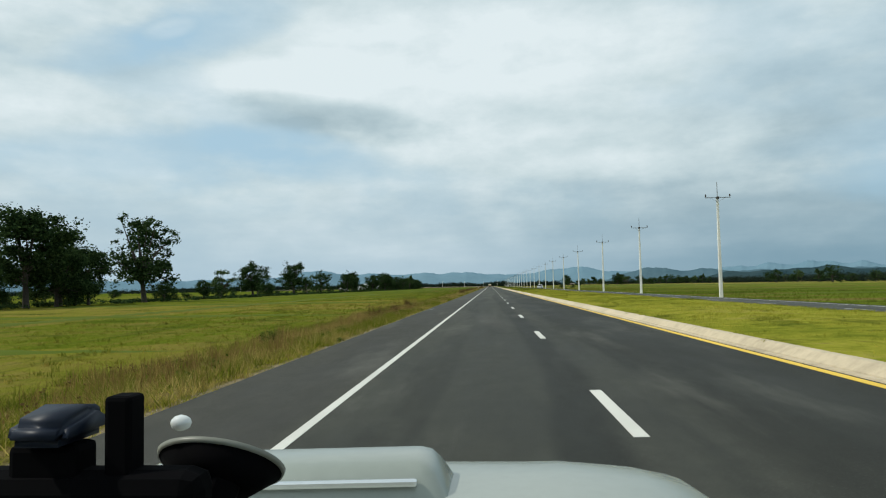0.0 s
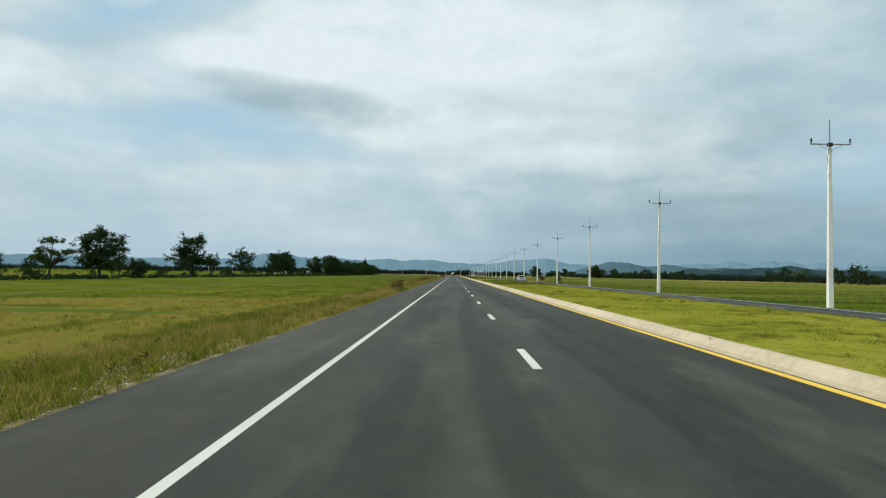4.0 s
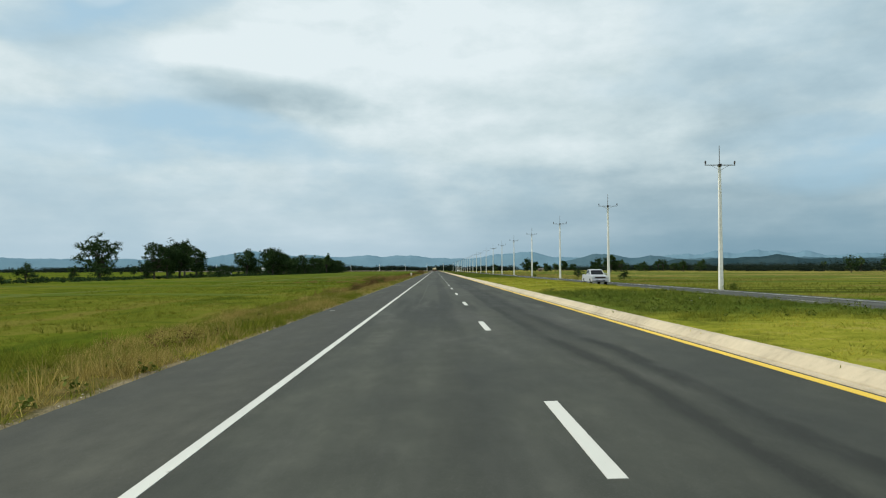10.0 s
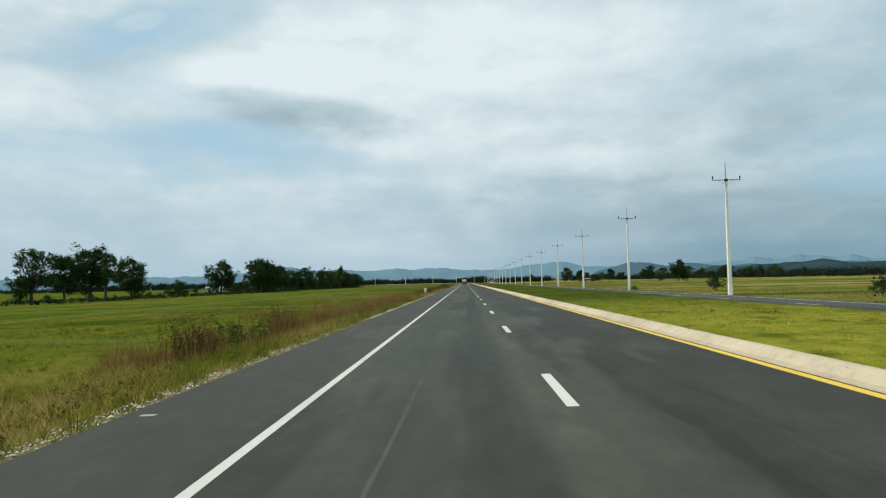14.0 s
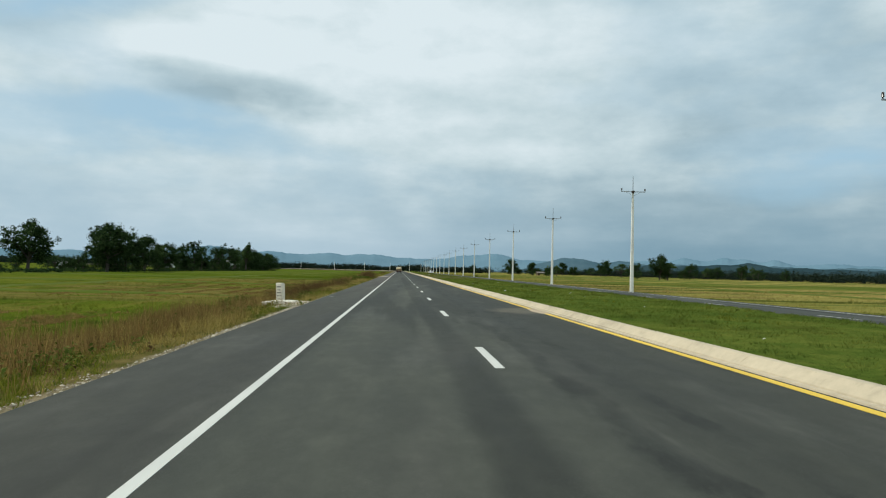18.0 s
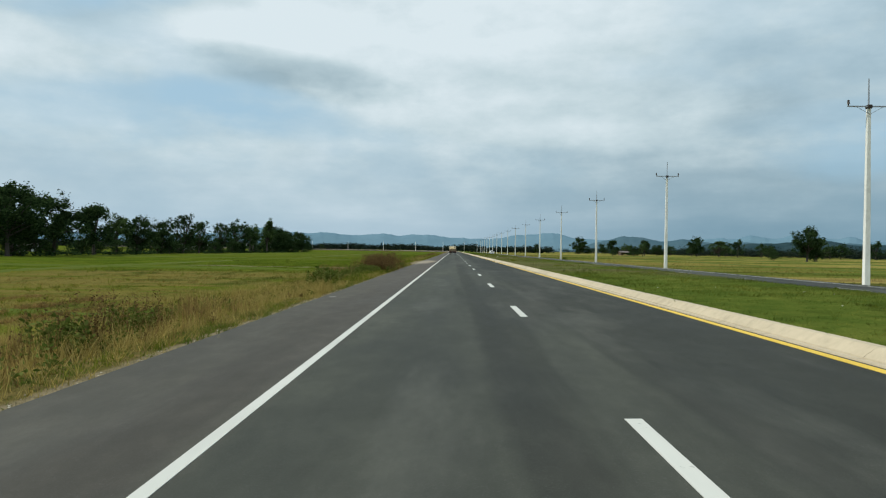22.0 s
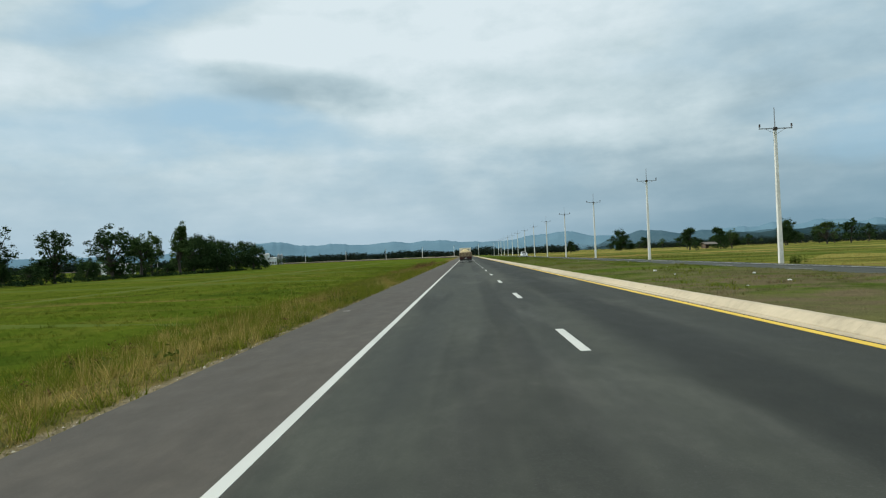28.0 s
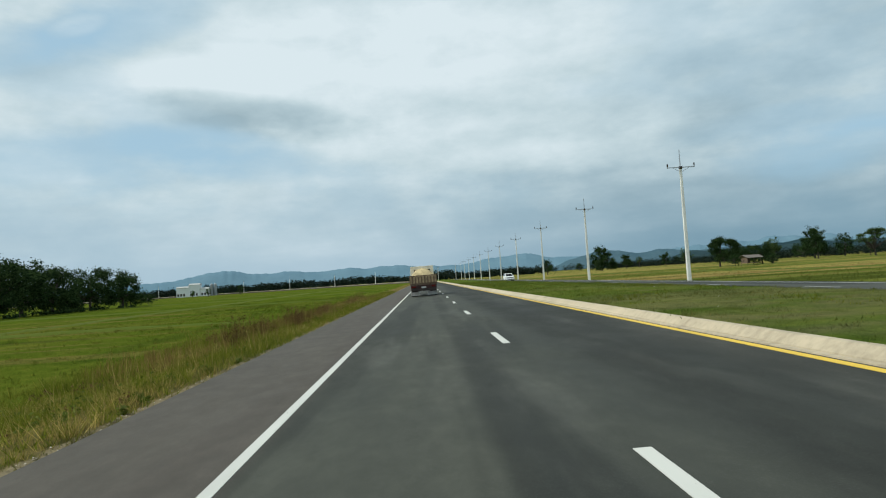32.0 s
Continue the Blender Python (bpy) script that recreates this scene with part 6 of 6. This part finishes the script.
# ------------------------------------------------------------ sand and gravel
def patch(name, cx, cy, rx, ry, material, label, seed, z, slope=FALL):
    """A thin spill with a ragged edge lying on the surface."""
    n = 40
    vs, fs = [(cx, cy, z + slope * cx + 0.012)], []
    for k, lift in ((0.55, 0.012), (1.0, 0.004), (1.02, -0.03)):
        for i in range(n):
            a = 2 * math.pi * i / n
            q = k * (1 + 0.32 * noise.noise((math.cos(a) * 1.6, math.sin(a) * 1.6, seed)) + 0.13 * noise.noise((math.cos(a) * 6, math.sin(a) * 6, seed + 3)))
            x, y = cx + rx * q * math.cos(a), cy + ry * q * math.sin(a)
            vs.append((x, y, z + slope * x + lift))
    for i in range(n):
        j = (i + 1) % n
        fs.append((0, 0, 1 + i, 1 + j))
        for r_ in range(2):
            a = 1 + r_ * n
            fs.append((a + i, a + n + i, a + n + j, a + j))
    me = bpy.data.meshes.new(name)
    me.from_pydata(vs, [], [tuple(dict.fromkeys(f)) for f in fs])
    return tagged(link(name, me, material), label, "sand", kind="structure")


patch("sand_spill", 5.0, 326.6, 0.24, 1.5, SAND, "sand spilled beside the median kerb", 2, 0)
patch("sand_spill", 4.98, 448, 0.25, 1.0, SAND, "small heap of sand against the kerb", 3, 0.02)


def stones(name, x, y, s, seed, label):
    """Angular stones lying on the ground at the given points."""
    r = np.random.default_rng(seed)
    z = np.array([max(ground_z(a, b), -0.2) for a, b in zip(x, y)])
    octa = np.array([(1, 0, 0), (0, 1, 0), (-1, 0, 0), (0, -1, 0), (0, 0, 0.8)], float)
    tri = np.array([(0, 1, 4), (1, 2, 4), (2, 3, 4), (3, 0, 4)])
    v = octa[None] * (s[:, None, None] * r.uniform(0.6, 1.3, (len(y), 5, 1)))
    a = r.uniform(0, 6.28, len(y))
    vx = v[:, :, 0] * np.cos(a)[:, None] - v[:, :, 1] * np.sin(a)[:, None]
    vy = v[:, :, 0] * np.sin(a)[:, None] + v[:, :, 1] * np.cos(a)[:, None]
    v = np.stack([vx + x[:, None], vy + y[:, None], v[:, :, 2] + (z + s * 0.3)[:, None]], 2).reshape(-1, 3)
    f = (tri[None] + 5 * np.arange(len(y))[:, None, None]).reshape(-1, 3)
    return tagged(raw(name, v, f, GRAVEL), label, "gravel", kind="stuff")


sr = np.random.default_rng(21)
gy = sr.uniform(-20, 640, 144000)
gy = gy[sr.random(144000) < [0.22 + 0.4 * max(0, rough(q, 3, 0.03)) + 0.9 * (70 < q < 82) + 0.8 * (130 < q < 160) + 1.0 * (205 < q < 252) + 0.8 * (320 < q < 345) for q in gy]][:36000]
gx = -4.22 - np.abs(sr.normal(0, 0.11, len(gy))) - 1.25 * ((gy > 70) & (gy < 82)) * sr.random(len(gy)) - 0.45 * ((gy > 205) & (gy < 312)) * sr.random(len(gy)) ** 1.5
stones("edge_gravel", gx, gy, sr.uniform(0.006, 0.017, len(gy)) * (1 + 0.55 * ((gy > 205) & (gy < 312))) * (1 + (sr.random(len(gy)) < 0.06)), 22,
       "pale broken gravel along the edge of the asphalt")
# a continuous stony strip before the kilometre stone, and the rubble under its slab
gy = sr.uniform(266, 331, 22000)
gx = -4.20 - np.abs(sr.normal(0, 0.12, len(gy))) * (1 + 0.8 * np.array([rough(q, 9, 0.15) for q in gy])) - 0.02
stones("stony_strip", gx, gy, 0.008 + 0.022 * sr.random(len(gy)) ** 2, 23, "continuous strip of pale stones beside the asphalt")
gy = sr.uniform(330.5, 335.6, 1500)
gx = sr.uniform(-5.6, -4.25, len(gy))
stones("rubble", gx, gy, 0.012 + 0.040 * sr.random(len(gy)) ** 2, 24, "broken rubble sloping down from the cement slab")

# ------------------------------------------------------------ litter
def litter(x, y, z, s, seed):
    """A crumpled white plastic bag."""
    r = random.Random(seed)
    bm = bmesh.new()
    bmesh.ops.create_icosphere(bm, subdivisions=2, radius=1.0)
    for v in bm.verts:
        v.co = Vector((v.co.x * 1.2, v.co.y, max(-0.3, v.co.z * 0.6))) * s * (1 + r.uniform(-0.35, 0.25))
    ob = thing("plastic_bag", pose(x, y, z + 0.2 * s, 0, 0, seed * 50), "crumpled white plastic bag lying in the grass", "litter", "litter in the grass")
    part("bag", bm, WHITE_CAR, ob)


for i, (x, y, s) in enumerate(((6.8, 346.5, 0.06), (8.6, 502.8, 0.08), (9.4, 491.0, 0.05), (10.6, 496.5, 0.06), (8.2, 498.4, 0.04), (11.2, 488.2, 0.05), (7.6, 489.6, 0.035), (-9.6, 540.4, 0.14), (7.4, 372.0, 0.06))):
    litter(x, y, ground_z(x, y), s, i + 1)

# ------------------------------------------------------------ weeds on the verge
def weed(kind, seed):
    """A clump of tall weeds: stems, leaves and, on the dry ones, brown seed heads."""
    r = np.random.default_rng(seed)
    dry = kind == "dry"
    ob = thing("weed_clump", Matrix(), "tall reddish-brown dry weed clump on the verge" if dry else "leafy green wild shrub on the verge", "weeds", "weed clumps on the verge")
    vs, fs, tips = [], [], []
    for i in range(70 if dry else 18):
        a, d = r.uniform(0, 6.28), abs(r.normal(0, 0.42 if dry else 0.28))
        b = np.array((d * math.cos(a), d * math.sin(a), -0.1))
        hgt = r.uniform(0.45, 1.15) if dry else r.uniform(0.35, 0.8)
        o = 0.30 * hgt * r.random()
        t = b + np.array((o * math.cos(a), o * math.sin(a), hgt))
        tube(vs, fs, [tuple(b), tuple((b + t) / 2 + r.uniform(-0.04, 0.04, 3)), tuple(t)], [0.008, 0.006, 0.003], 3)
        tips.append(t)
    tagged(raw("stem", vs, fs, RUST if dry else WEED, ob), kind="stuff")
    tips = np.array(tips)
    if dry:
        lv, lf = leaves(np.concatenate([tips, tips * (1, 1, 0.7)]), np.full(2 * len(tips), 0.11), 13, 0.034, r, 1.7, 0.1)
    else:
        body = np.concatenate([tips, tips * (1, 1, 0.75), tips * (1, 1, 0.5)])
        lv, lf = leaves(body, np.full(len(body), 0.15), 12, 0.085, r, 1.0, 0.1)
    tagged(raw("foliage", lv, lf, RUST_LEAF if dry else WEED, ob), "brown seed heads" if dry else "", kind="stuff")
    return ob


MORE_DRY = tuple((-5.7 - 2.0 * abs(rough(k, 2, 0.9)) - 0.3, y0 + 4.3 * k + 1.5 * rough(k, 7, 0.8)) for y0, n in ((338, 10), (424, 5), (560, 6), (426, 5), (428, 4)) for k in range(n))
SPOT_DRY = ((-5.6, 133.6), (-5.45, 133.2), (-5.7, 134.1), (-7.4, 251.4), (-7.0, 258.5), (-7.7, 260.2), (-7.9, 252.4), (-7.1, 259.6), (-6.3, 341), (-6.9, 344), (-6.2, 347), (-7.2, 350), (-6.0, 353),
            (-7.4, 362), (-6.6, 366), (-6.2, 380), (-6.9, 384), (-6.9, 422.5), (-6.4, 425), (-7.1, 428),
            (-6.1, 432), (-7.0, 436), (-6.6, 441), (-7.4, 443), (-6.3, 595), (-6.8, 606), (-6.6, 225), (-7.2, 228.5), (-6.4, 231), (-7.0, 233), (-6.3, 32), (-6.9, 44), (-7.4, 57))
SPOT_LOW = ((-4.62, 119.5), (-4.7, 121.2), (-4.6, 122.6), (-4.72, 124.4), (-4.66, 126.2), (-4.8, 127.6)) + tuple((-4.75 - 0.35 * abs(rough(k, 4, 0.9)), 417 + 1.4 * k) for k in range(13))
SPOT_GREEN = ((24.5, 219.6), (24.4, 332.2), (24.6, 523.3), (-6.2, 416), (-6.9, 418), (-5.9, 420), (-7.2, 415), (-6.5, 422), (-6.2, 374.5), (-6.7, 377), (-6.0, 379.5), (-6.4, 382.5), (-7.0, 385), (-9.1, 339), (-9.0, 342), (-6.3, 403), (-6.6, 406), (-6.0, 400), (-7.6, 254.8), (-7.1, 256.1), (-7.3, 229), (-7.0, 417), (-6.0, 434), (-7.6, 378), (-8.4, 20), (-7.5, 60))
# a thicket close to the asphalt: green shrubs, then a dense stand of red-brown weeds
THICKET = tuple((-5.1 - 0.5 * (k % 3) - 0.15 * rough(k, 1, 0.9), 416.3 + 0.5 * k + 0.3 * rough(k, 5, 0.9)) for k in range(17))
SPOT_DRY += THICKET
SPOT_GREEN += tuple((-5.2 - 0.5 * (k % 3), 413.9 + 0.5 * k) for k in range(6))
PROTO_W = {}
for kind, spots_ in (("dry", SPOT_DRY + MORE_DRY), ("green", SPOT_GREEN + SPOT_LOW)):
    for i, (x, y) in enumerate(spots_):
        key = (kind, i % 2)
        sc = (0.85 + 0.4 * rough(i, 3, 0.7)) * (1.35 if 250 < y < 263 or (x, y) in THICKET else 0.75 if 425 < y < 446 and kind == "dry" else 1.25 if 398 < y < 411 or 416 < y < 422 else 0.95 if 411 <= y <= 416 else 1.0)
        if (x, y) in SPOT_LOW:
            sc = 0.42 if y < 200 else 0.55
        m = pose(x, y, ground_z(x, y), 0, 0, i * 73)
        if key not in PROTO_W:
            PROTO_W[key] = weed(kind, 60 + len(PROTO_W))
            PROTO_W[key].matrix_basis = m
        else:
            copy_thing(PROTO_W[key], m @ Matrix.Diagonal((sc, sc, sc, 1)))


# ------------------------------------------------------------ grass
def blades(name, pts, h, lean, width, count, material, label, seed):
    """Tufts of single blades, joined."""
    r = np.random.default_rng(seed)
    pts = np.asarray(pts)
    n = len(pts) * count
    b = np.repeat(pts[:, :3], count, 0) + np.c_[r.normal(0, 0.07, (n, 2)), np.full(n, -0.03)]
    hh = np.repeat(pts[:, 3], count) * h * r.uniform(0.5, 1.15, n)
    a = r.uniform(0, 2 * np.pi, n)
    tip = b + np.c_[np.cos(a) * hh * lean * r.random(n), np.sin(a) * hh * lean * r.random(n), hh]
    t = r.uniform(0, np.pi, n)
    wv = np.c_[np.cos(t), np.sin(t), np.zeros(n)] * (width * r.uniform(0.6, 1.3, n))[:, None]
    v = np.stack([b - wv, b + wv, tip], 1).reshape(-1, 3)
    f = np.arange(n * 3).reshape(-1, 3)
    return tagged(raw(name, v, f, material), label, "grass", kind="stuff")


def scatter(n, x0, x1, y0, y1, seed, keep):
    """Points on the ground with a height factor, thinned by keep(x, y)."""
    r = np.random.default_rng(seed)
    out = []
    for x, y, q in zip(r.uniform(x0, x1, n), r.uniform(y0, y1, n), r.random(n)):
        k = keep(x, y)
        if q < k:
            out.append((x, y, ground_z(x, y), (0.5 + 0.6 * k) * (0.95 + 1.0 * rough(x, y * 0.8, 1.1, 50))))
    return out


off_track = lambda x, y: 0.0 if (abs(y - 447.5) < 2.3 and x > -12) or (441 < y < 468 and x > -5.3 + 0.4 * rough(x, y, 0.4)) or (abs(x + 5.6) < 1.1 and -2.6 < y - 335 < 0.6) else 1.0
edge = lambda x, y: min(1.0, max(0.04 if 264 < y < 332 else 0.35, (-x - 4.22 - 0.16 * (264 < y < 332)) / 0.3))
blades("dry_grass", scatter(46000, -9.8, -4.22, -8, 640, 1, lambda x, y: off_track(x, y) * edge(x, y) * (1.0 if y < 450 else 0.55) * (0.42 + 0.1 * (300 < y < 400) - 0.18 * (262 < y < 335) + 1.1 * rough(x * 1.5, y * 0.35, 0.3) + 0.35 * rough(x, y, 1.1, 4))),
       0.36, 1.15, 0.0066, 18, DRY, "tall dry straw-coloured verge grass", 1)
blades("verge_grass", scatter(56000, -10.5, -4.22, -8, 640, 2, lambda x, y: off_track(x, y) * edge(x, y) * (0.7 + 0.25 * (y > 450) - 0.42 * (268 < y < 400) - 0.8 * rough(x * 1.5, y * 0.35, 0.3) + 0.4 * rough(x, y, 0.9, 8))),
       0.28, 1.3, 0.0092, 14, GREEN, "rough green verge grass beside the asphalt", 2)
blades("edge_grass", scatter(20000, -5.2, -4.25, -8, 640, 45, lambda x, y: off_track(x, y) * (0.3 if 264 < y < 332 and x > -4.55 else 1.0) * (0.55 + 0.9 * rough(x, y * 0.6, 0.3, 91))),
       0.12, 1.4, 0.0105, 9, LIME, "short yellow-green grass along the asphalt", 45)
blades("seeding_grass", scatter(5200, -8.8, -4.5, -8, 640, 12, lambda x, y: off_track(x, y) * (0.35 + 1.2 * rough(x, y * 0.5, 0.2, 15))),
       0.72, 0.55, 0.007, 7, DRY, "tall seeding grass stems on the verge", 12)
def herbs(name, pts, size, material, label, seed, tall=1.0):
    """Low broad-leaved plants, joined."""
    r = np.random.default_rng(seed)
    pts = np.asarray(pts)
    v, f = leaves(pts[:, :3] + np.c_[np.zeros((len(pts), 2)), pts[:, 3] * 0.09 * tall], pts[:, 3] * 0.17 * tall, 26, size, r, 0.8, 0.1)
    return tagged(raw(name, v, f, material), label, "weeds", kind="stuff")


herbs("verge_herbs", scatter(6000, -8.5, -4.4, -8, 640, 31, lambda x, y: off_track(x, y) * (2.2 * rough(x, y * 0.5, 0.18, 22) - 0.35 + 0.5 * (395 < y < 442) + 0.35 * (520 < y < 600))),
      0.075, WEED, "broad-leaved green weeds on the verge", 31)
bushy = lambda y: 0.55 if 262 < y < 345 else 0.40 if 345 < y < 446 else 0.25 if y > 500 else 0.10
herbs("leafy_weeds", scatter(9000, -9.6, -4.75, -8, 640, 61, lambda x, y: off_track(x, y) * (bushy(y) + 1.3 * rough(x, y * 0.6, 0.3, 25) - 0.1) * min(1, max(0, (-x - 4.7) / 0.8))),
      0.062, WEED, "bushy green weeds among the dry grass", 61, 1.9)
herbs("brown_herbs", scatter(9000, -9.8, -4.75, -8, 640, 63, lambda x, y: off_track(x, y) * (bushy(y) + 1.2 * rough(x, y * 0.6, 0.26, 29) - 0.08) * min(1, max(0, (-x - 4.7) / 0.8))),
      0.052, RUST_LEAF, "bushy brown withered weeds on the verge", 63, 1.8)
tall_weeds = lambda y: 1.15 + 1.1 * rough(y, 2, 0.35, 19) if 274 < y < 318 else 0.95 if 318 <= y < 335 else 0.45 if 335 < y < 388 else 1.5 if 416 < y < 426 else 0.75 if 426 <= y < 446 else (1.0 if 250 < y < 253.5 or 257.5 < y < 261 else 0.35 if -5 < y < 58 else 0.45 if 222 < y < 236 or 556 < y < 604 else 0.0)
blades("brown_weeds", scatter(52000, -10.2, -4.7, -6, 606, 41, lambda x, y: off_track(x, y) * tall_weeds(y) * (0.45 + 1.0 * rough(x, y * 0.6, 0.22, 37)) * min(1, max(0.1, (-x - 4.8) / (0.5 if 416 < y < 426 else 1.2)))),
       0.88, 0.45, 0.0075, 12, RUST, "tall brown dry weeds on the verge", 41)
blades("field_tussocks", scatter(30000, -34, -9.0, -6, 640, 43, lambda x, y: off_track(x, y) * (1.5 * rough(x, y * 0.6, 0.33, 81) - 0.22 + 0.5 * rough(x * 0.4, y * 0.4, 0.06, 83)) * min(1, (44 + x) / 20)),
       0.34, 0.9, 0.012, 11, GREEN, "rough green tussocks in the paddies", 43)
cut_rows = lambda x, y: max(math.exp(-((x - c + 1.2 * rough(y * 0.05, c, 1.0, 7)) / 0.4) ** 2) for c in (-12.4, -14.6, -17.2, -20.5, -24.5)) * min(1, max(0, (rough(x * 0.2, y * 0.08, 1.0, 17) + 0.35) * 2))
blades("cut_straw", scatter(60000, -27, -11, 284, 398, 65, lambda x, y: (0.0 if 334 < y < 352 else 0.9) * cut_rows(x, y)),
       0.16, 2.2, 0.016, 9, RUST, "rows of cut brown straw in the paddy", 65)
herbs("median_herbs", scatter(8000, 6.1, 13.5, 40, 660, 33, lambda x, y: 1.2 * rough(x, y * 0.5, 0.2, 61) - 0.42 + 0.9 * (150 < y < 168 or 180 < y < 203) + 0.1 * (330 < y < 400)),
      0.05, WEED, "broad-leaved weeds in the median grass", 33)
blooms = np.array([p for p in scatter(2400, 6.0, 12.0, 60, 660, 35, lambda x, y: 0.04 + 0.3 * (150 < y < 168) + 0.08 * (330 < y < 420))])
bv, bf = leaves(blooms[:, :3] + (0, 0, 0.13), np.full(len(blooms), 0.05), 4, 0.02, np.random.default_rng(36), 0.6, 0.2)
tagged(raw("wild_flowers", bv, bf, PETAL), "small white wild flowers in the median grass", "flowers", kind="stuff")
low_cover = np.array([(x, y, ground_z(x, y), 1.0) for x, y in np.random.default_rng(51).uniform((-88, 84), (-72, 716), (2600, 2)) if rough(x * 0.6, y * 0.25, 0.3, 71) > -0.12])
uv, uf = leaves(low_cover[:, :3] + (0, 0, 0.35), np.random.default_rng(52).uniform(0.5, 1.3, len(low_cover)), 26, 0.34, np.random.default_rng(53), 0.55, 0.1)
tagged(raw("undergrowth", uv, uf, LEAF_DARK), "dark low scrub under the row of field trees", "scrub", kind="stuff")
blades("paddy_rice", scatter(110000, -50, -9.2, -5, 660, 3, lambda x, y: off_track(x, y) * min(1, (60 + x) / 45) * (0.7 + 0.4 * rough(x, y, 0.07))),
       0.15, 1.3, 0.016, 8, RICE, "lush green paddy rice", 3)
blades("median_grass", scatter(48000, 5.48, 15.0, 0, 292, 4, lambda x, y: 0.9 + 0.6 * rough(x, y * 0.6, 0.22)),
       0.075, 1.6, 0.0150, 5, LIME, "short lime-green median grass", 4)
blades("median_grass", scatter(60000, 5.48, 15.0, 276, 670, 9, lambda x, y: (0.95 if not (415 < y < 560) else 0.6) + 0.7 * rough(x, y * 0.6, 0.25)),
       0.085, 1.5, 0.0160, 5, TURF, "dark green median turf", 9)
blades("rank_grass", scatter(5200, 5.95, 13.5, 149, 204, 14, lambda x, y: 0.9 + 0.5 * rough(x, y, 0.4) if y < 169 or y > 179 else 0.0),
       0.15, 1.2, 0.011, 9, TURF, "rank green grass behind the kerb", 14)
blades("median_weeds", scatter(17000, 6.1, 14.5, 0, 660, 6, lambda x, y: 1.8 * (rough(x, y * 0.5, 0.36, 4) - 0.08) + 0.25 * (y > 400)),
       0.16, 1.2, 0.014, 9, GREEN, "darker weeds in the median grass", 6)
blades("field_straw", scatter(40000, 24.6, 75, 30, 720, 5, lambda x, y: min(1, (90 - x) / 45) * (0.12 if y < 280 else 0.6)),
       0.26, 0.9, 0.018, 6, STRAW, "yellow straw stubble in the fields", 5)
blades("field_green", scatter(30000, 24.6, 70, 20, 420, 8, lambda x, y: min(1, (85 - x) / 45) * (0.7 if y < 280 else 0.3)),
       0.26, 0.9, 0.018, 6, CROP, "green crop in the fields", 8)
